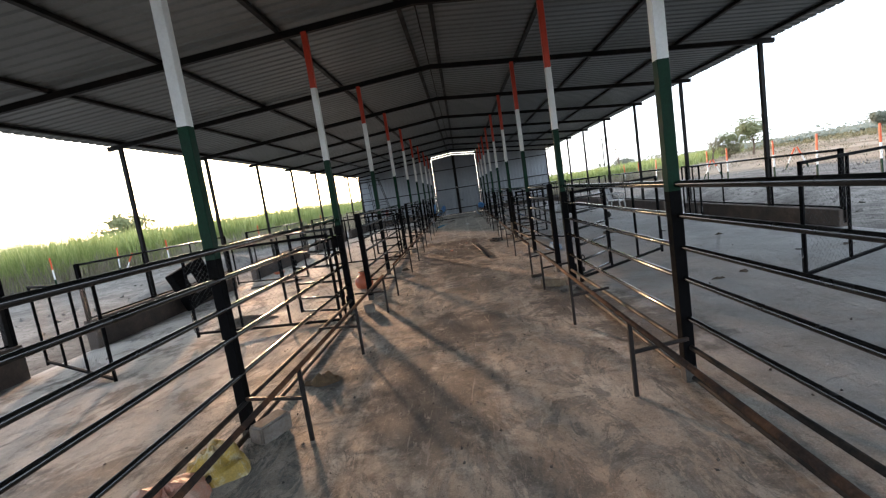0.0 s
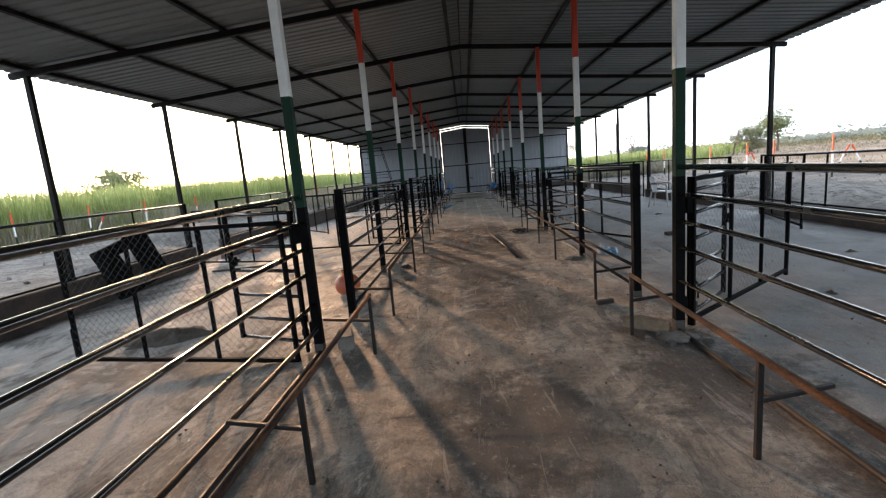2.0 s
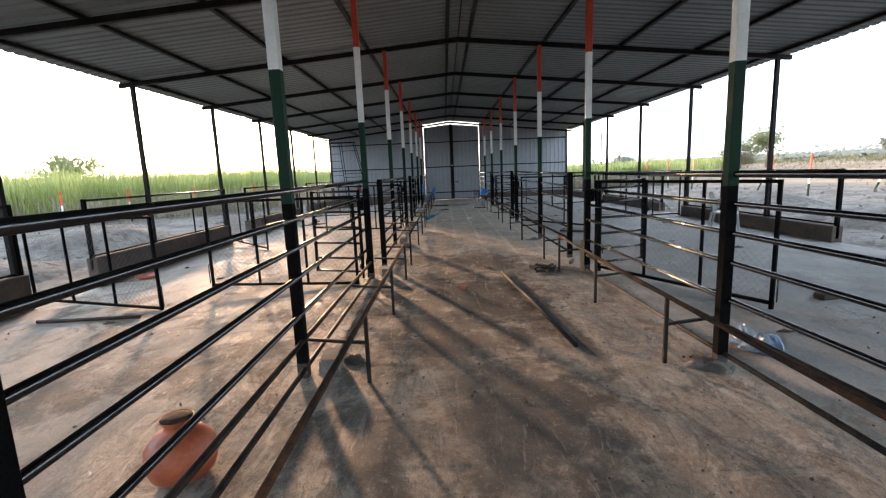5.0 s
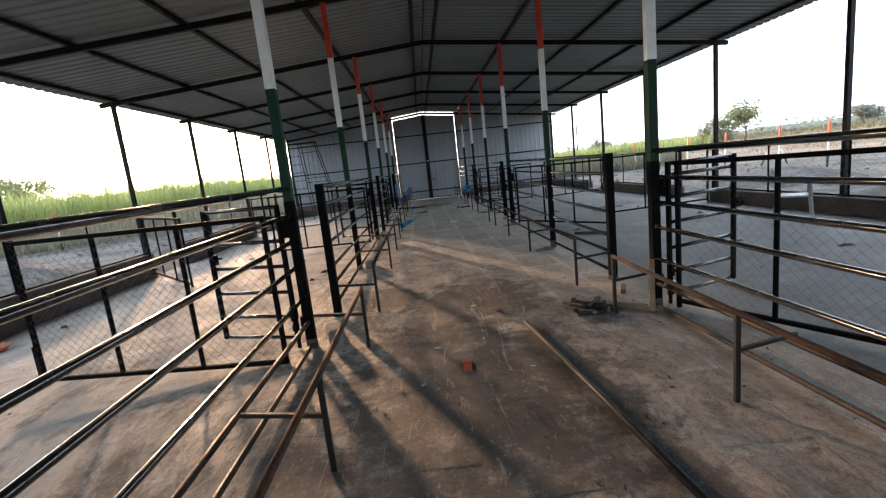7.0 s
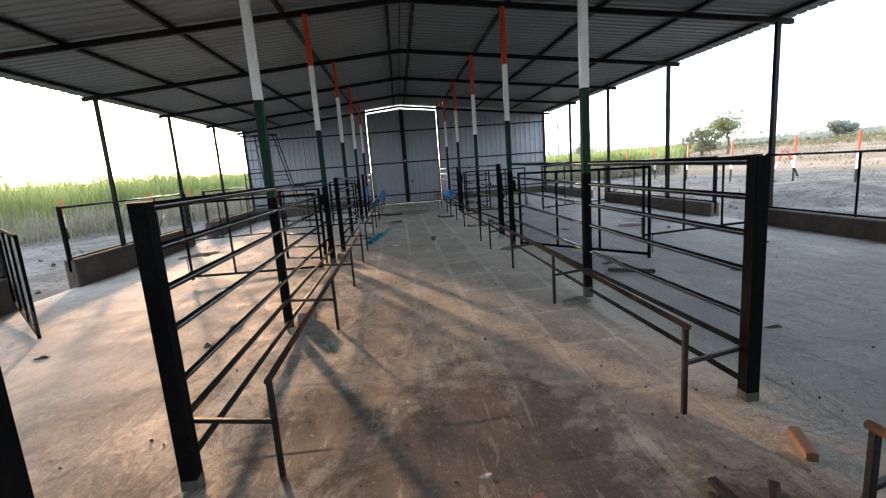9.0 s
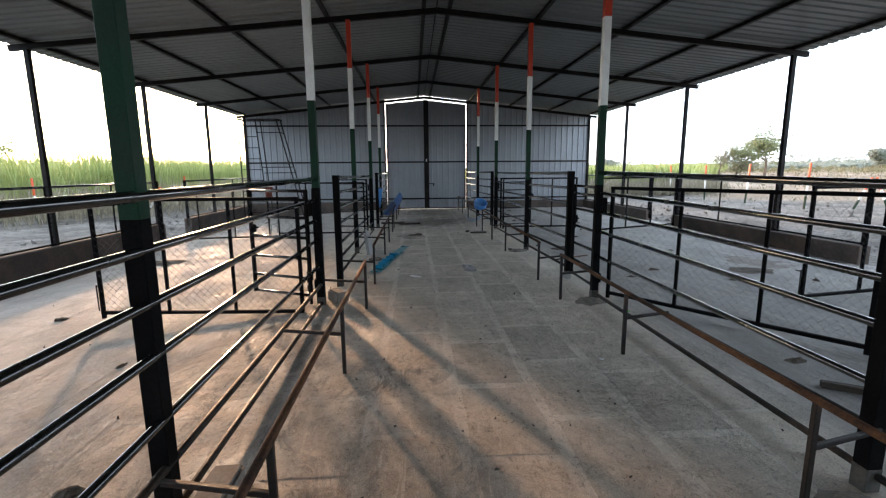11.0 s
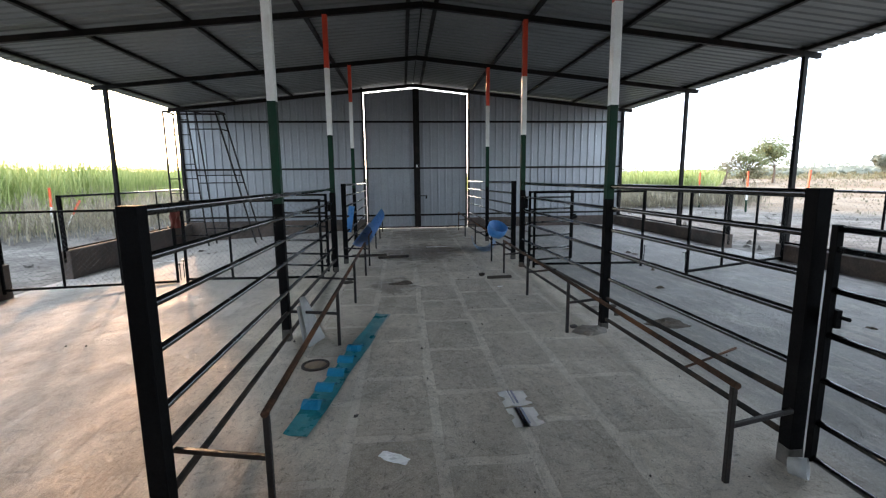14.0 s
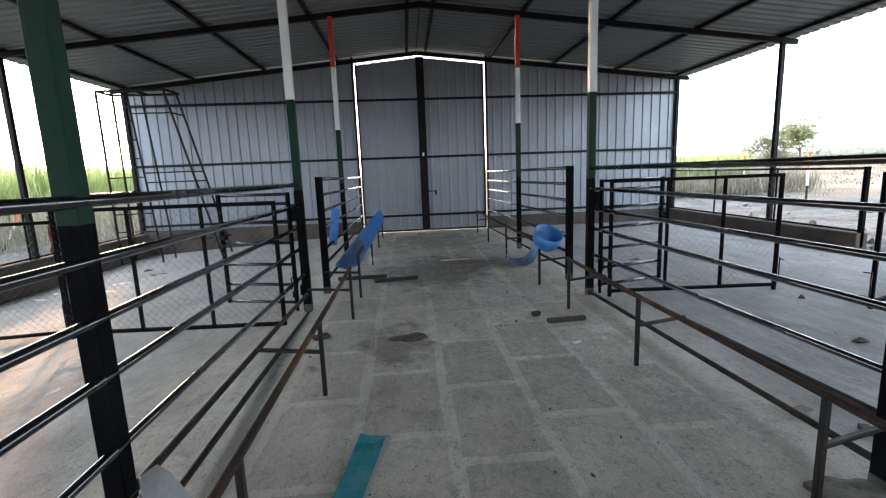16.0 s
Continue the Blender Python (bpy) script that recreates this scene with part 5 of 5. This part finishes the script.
def tree(x, y, h, spread, seed, leaves, label, mat=LEAF, size=0.20, dome=False):
    t = thing("tree", (x, y, ground_z(x)), label=label, category="tree", group="trees beyond the fields")
    q = random.Random(seed)
    tips = []

    def wood(bm):
        def limb(p, d, n, r0, level):
            pts, rad = [p], [r0]
            for i in range(4):
                d = (d + Vector((q.uniform(-1, 1), q.uniform(-1, 1), q.uniform(-0.3, 0.6))) * 0.22).normalized()
                p = p + d * n / 4
                pts.append(p)
                rad.append(r0 * (1 - 0.16 * (i + 1)))
            rings = []
            for p_, r_ in zip(pts, rad):
                u = d.orthogonal().normalized()
                w = d.cross(u)
                rings.append([bm.verts.new(p_ + (u * math.cos(k * math.pi / 3) + w * math.sin(k * math.pi / 3)) * r_) for k in range(6)])
            for a, b in zip(rings, rings[1:]):
                for k in range(6):
                    bm.faces.new((a[k], a[(k + 1) % 6], b[(k + 1) % 6], b[k]))
            if level >= 3:
                tips.extend(pts[1:])
                return
            for i in range(4 if level else 5):
                a = q.uniform(0, 2 * math.pi)
                tilt = q.uniform(0.45, 1.05) * spread
                nd = (d + Vector((math.cos(a), math.sin(a), 0)) * tilt).normalized()
                limb(pts[q.choice((2, 3, 4))] if level else pts[q.choice((3, 4))], nd, n * q.uniform(0.55, 0.8), rad[-1] * 0.75, level + 1)
        limb(Vector((0, 0, 0)), Vector((0.05, 0, 1)).normalized(), h * 0.36, h * 0.03, 0)
    made("trunk", BARK, t, wood)
    if leaves:
        verts, faces = [], []
        if dome:
            tips = [p for p in tips if q.random() < 0.6]
            lobes = [(0.0, 0.0, 0.68, 0.30)] + [(q.uniform(-0.46, 0.46), q.uniform(-0.46, 0.46), q.uniform(0.34, 0.76), q.uniform(0.13, 0.22)) for j in range(11)]
            for lx, ly, lz, lr in lobes:
                for i in range(int(60 * lr / 0.2)):
                    d = Vector((q.gauss(0, 1), q.gauss(0, 1), q.gauss(0, 1))).normalized() * lr * q.random() ** 0.4
                    tips.append(Vector((lx + d.x * 1.4, ly + d.y * 1.4, min(0.99, lz + d.z * 0.85))) * h)
        for p in tips:
            for i in range(leaves):
                c = p + Vector((q.gauss(0, 1), q.gauss(0, 1), q.gauss(0, 0.7))) * h * 0.035
                u = Vector((q.uniform(-1, 1), q.uniform(-1, 1), q.uniform(-1, 1))).normalized() * size * q.uniform(0.5, 1.1)
                w = u.orthogonal().normalized() * size * 0.45
                b = len(verts)
                verts += [c - u, c + w, c + u, c - w]
                faces.append((b, b + 1, b + 2, b + 3))
        me = bpy.data.meshes.new("crown")
        me.from_pydata([tuple(v) for v in verts], [], faces)
        me.materials.append(mat)
        ob = new("crown", me)
        ob.parent = t
    return t


tree(48.8, 75.0, 7.4, 0.9, 5, 4, "spreading green tree beyond the dry field", LEAF, 0.24, True)
tree(44.6, 75.0, 6.4, 1.0, 9, 2, "thin half-bare tree beside a larger one", LEAF, 0.16)
tree(45.8, 76.5, 5.4, 0.9, 31, 2, "rounded half-leafy tree beside a larger one", LEAF, 0.20, True)
tree(42.6, 76.0, 5.4, 1.1, 15, 2, "thin half-bare tree at the edge of the fallow field", STRAW, 0.14)
tree(45.0, 73.5, 2.6, 1.0, 25, 2, "low leafy bush under the trees", SCRUB, 0.16, True)
tree(33.0, 92.0, 8.2, 0.9, 12, 2, "nearly bare tree behind the cane", STRAW, 0.12)
tree(22.0, 96.0, 7.0, 0.9, 13, 2, "nearly bare tree behind the cane", STRAW, 0.12)
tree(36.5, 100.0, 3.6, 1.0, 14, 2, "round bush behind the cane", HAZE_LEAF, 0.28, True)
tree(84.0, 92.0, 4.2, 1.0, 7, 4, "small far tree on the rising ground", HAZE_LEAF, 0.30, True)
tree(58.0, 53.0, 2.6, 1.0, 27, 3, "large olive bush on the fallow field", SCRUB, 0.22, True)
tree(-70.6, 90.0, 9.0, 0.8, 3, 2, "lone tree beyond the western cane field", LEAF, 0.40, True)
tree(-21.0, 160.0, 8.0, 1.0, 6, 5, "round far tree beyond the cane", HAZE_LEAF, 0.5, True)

# far belt of bushes and low hills, the haze put into their leaf colour
def bush_belt():
    q = random.Random(17)
    verts, faces = [], []
    for i in range(620):
        a = radians(q.uniform(-4, 78))
        d = q.uniform(150, 260)
        x, y = math.sin(a) * d, math.cos(a) * d
        if y < 20:
            continue
        h = q.uniform(1.2, 4.4) * (1.4 if q.random() < 0.15 else 0.8)
        for k in range(60):
            dx, dz = q.uniform(-1, 1), q.random()
            c = Vector((x + dx * h * 1.3, y + q.uniform(-1, 1) * h, ground_z(x) + dz * h * 0.62 * math.sqrt(max(0.05, 1 - dx * dx))))
            u = Vector((q.uniform(-1, 1), q.uniform(-1, 1), q.uniform(-1, 1))).normalized() * q.uniform(0.4, 1.0)
            w = u.orthogonal().normalized() * 0.5
            b = len(verts)
            verts += [tuple(c - u), tuple(c + w), tuple(c + u), tuple(c - w)]
            faces.append((b, b + 1, b + 2, b + 3))
    me = bpy.data.meshes.new("far_bushes")
    me.from_pydata(verts, [], faces)
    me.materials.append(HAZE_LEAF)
    tagged(new("far_bushes", me), "hazy belt of far bushes and trees on the horizon", "bushes", kind="stuff")


bush_belt()
pole = solid("utility_pole", STEEL, lambda bm: pipe(bm, [(0, 0, 0), (0, 0, 9.5)], 0.14, 8), label="far slender utility pole behind the cane", category="pole")
pole.matrix_world = pose(38.0, 118.0, ground_z(38.0))


# ---------------------------------------------------------------- flagstones, the aisle's one by one
FX, FW, FL = -0.78, 0.595, 0.93
q = random.Random(2)
stones_ = []
for v in range(8):
    w, h = FW / 2 - 0.024, FL / 2 - 0.024
    ring = [(-w, -h), (-w / 3, -h), (w / 3, -h), (w, -h), (w, -h / 2), (w, 0), (w, h / 2), (w, h), (w / 3, h), (-w / 3, h), (-w, h), (-w, h / 2), (-w, 0), (-w, -h / 2)]
    ring = [(x + q.uniform(-0.013, 0.008) * (1 if x > 0 else -1), y + q.uniform(-0.013, 0.008) * (1 if y > 0 else -1)) for x, y in ring]
    n_ = len(ring)
    me = bpy.data.meshes.new("flagstone")
    me.from_pydata([(x, y, -0.003) for x, y in ring] + [(x * 0.93, y * 0.955, 0.0025) for x, y in ring], [],
                   [tuple(range(n_, 2 * n_))] + [(i, (i + 1) % n_, n_ + (i + 1) % n_, n_ + i) for i in range(n_)])
    me.materials.append(FLAG)
    stones_.append(me)
for c in range(-1, 4):
    for k in range(-2, 36):
        x = FX + FW * (c + 0.5)
        y = FL * (k + 0.5) + (0.0, 0.42, 0.12, 0.55, 0.3)[c + 1]
        if y > Y_END - 0.5:
            continue
        ob = new("flagstone", q.choice(stones_))
        ob.parent = slab_floor
        ob.matrix_world = pose(x, y, q.uniform(-0.0004, 0.0004), q.uniform(-0.06, 0.06), q.uniform(-0.06, 0.06), q.uniform(-0.9, 0.9))
verts, faces = [], []
for c in range(-12, 13):
    if -1 <= c <= 3:
        continue
    xa, xb = FX + FW * c + 0.018, FX + FW * (c + 1) - 0.018
    xa, xb = max(xa, OL + 0.14), min(xb, OR - 0.14)
    if xb - xa < 0.1:
        continue
    off = (c * 0.37) % FL
    for k in range(-8, 36):
        ya, yb = FL * k + off + 0.018, FL * (k + 1) + off - 0.018
        if yb > Y_END - 0.1:
            continue
        b = len(verts)
        z = q.uniform(0.001, 0.002)
        verts += [(xa, ya, floor_z(xa) + z), (xb, ya, floor_z(xb) + z), (xb, yb, floor_z(xb) + z), (xa, yb, floor_z(xa) + z)]
        verts += [(x_ + dx, y_ + dy, floor_z(x_) - 0.003) for x_, y_, dx, dy in ((xa, ya, -0.008, -0.008), (xb, ya, 0.008, -0.008), (xb, yb, 0.008, 0.008), (xa, yb, -0.008, 0.008))]
        faces += [(b, b + 1, b + 2, b + 3)] + [(b + 4 + i, b + 4 + (i + 1) % 4, b + (i + 1) % 4, b + i) for i in range(4)]
me = bpy.data.meshes.new("pen_flagstones")
me.from_pydata(verts, [], faces)
me.materials.append(FLAG)
ob = new("pen_flagstones", me)
ob.parent = slab_floor
ob["kind"] = "stuff"
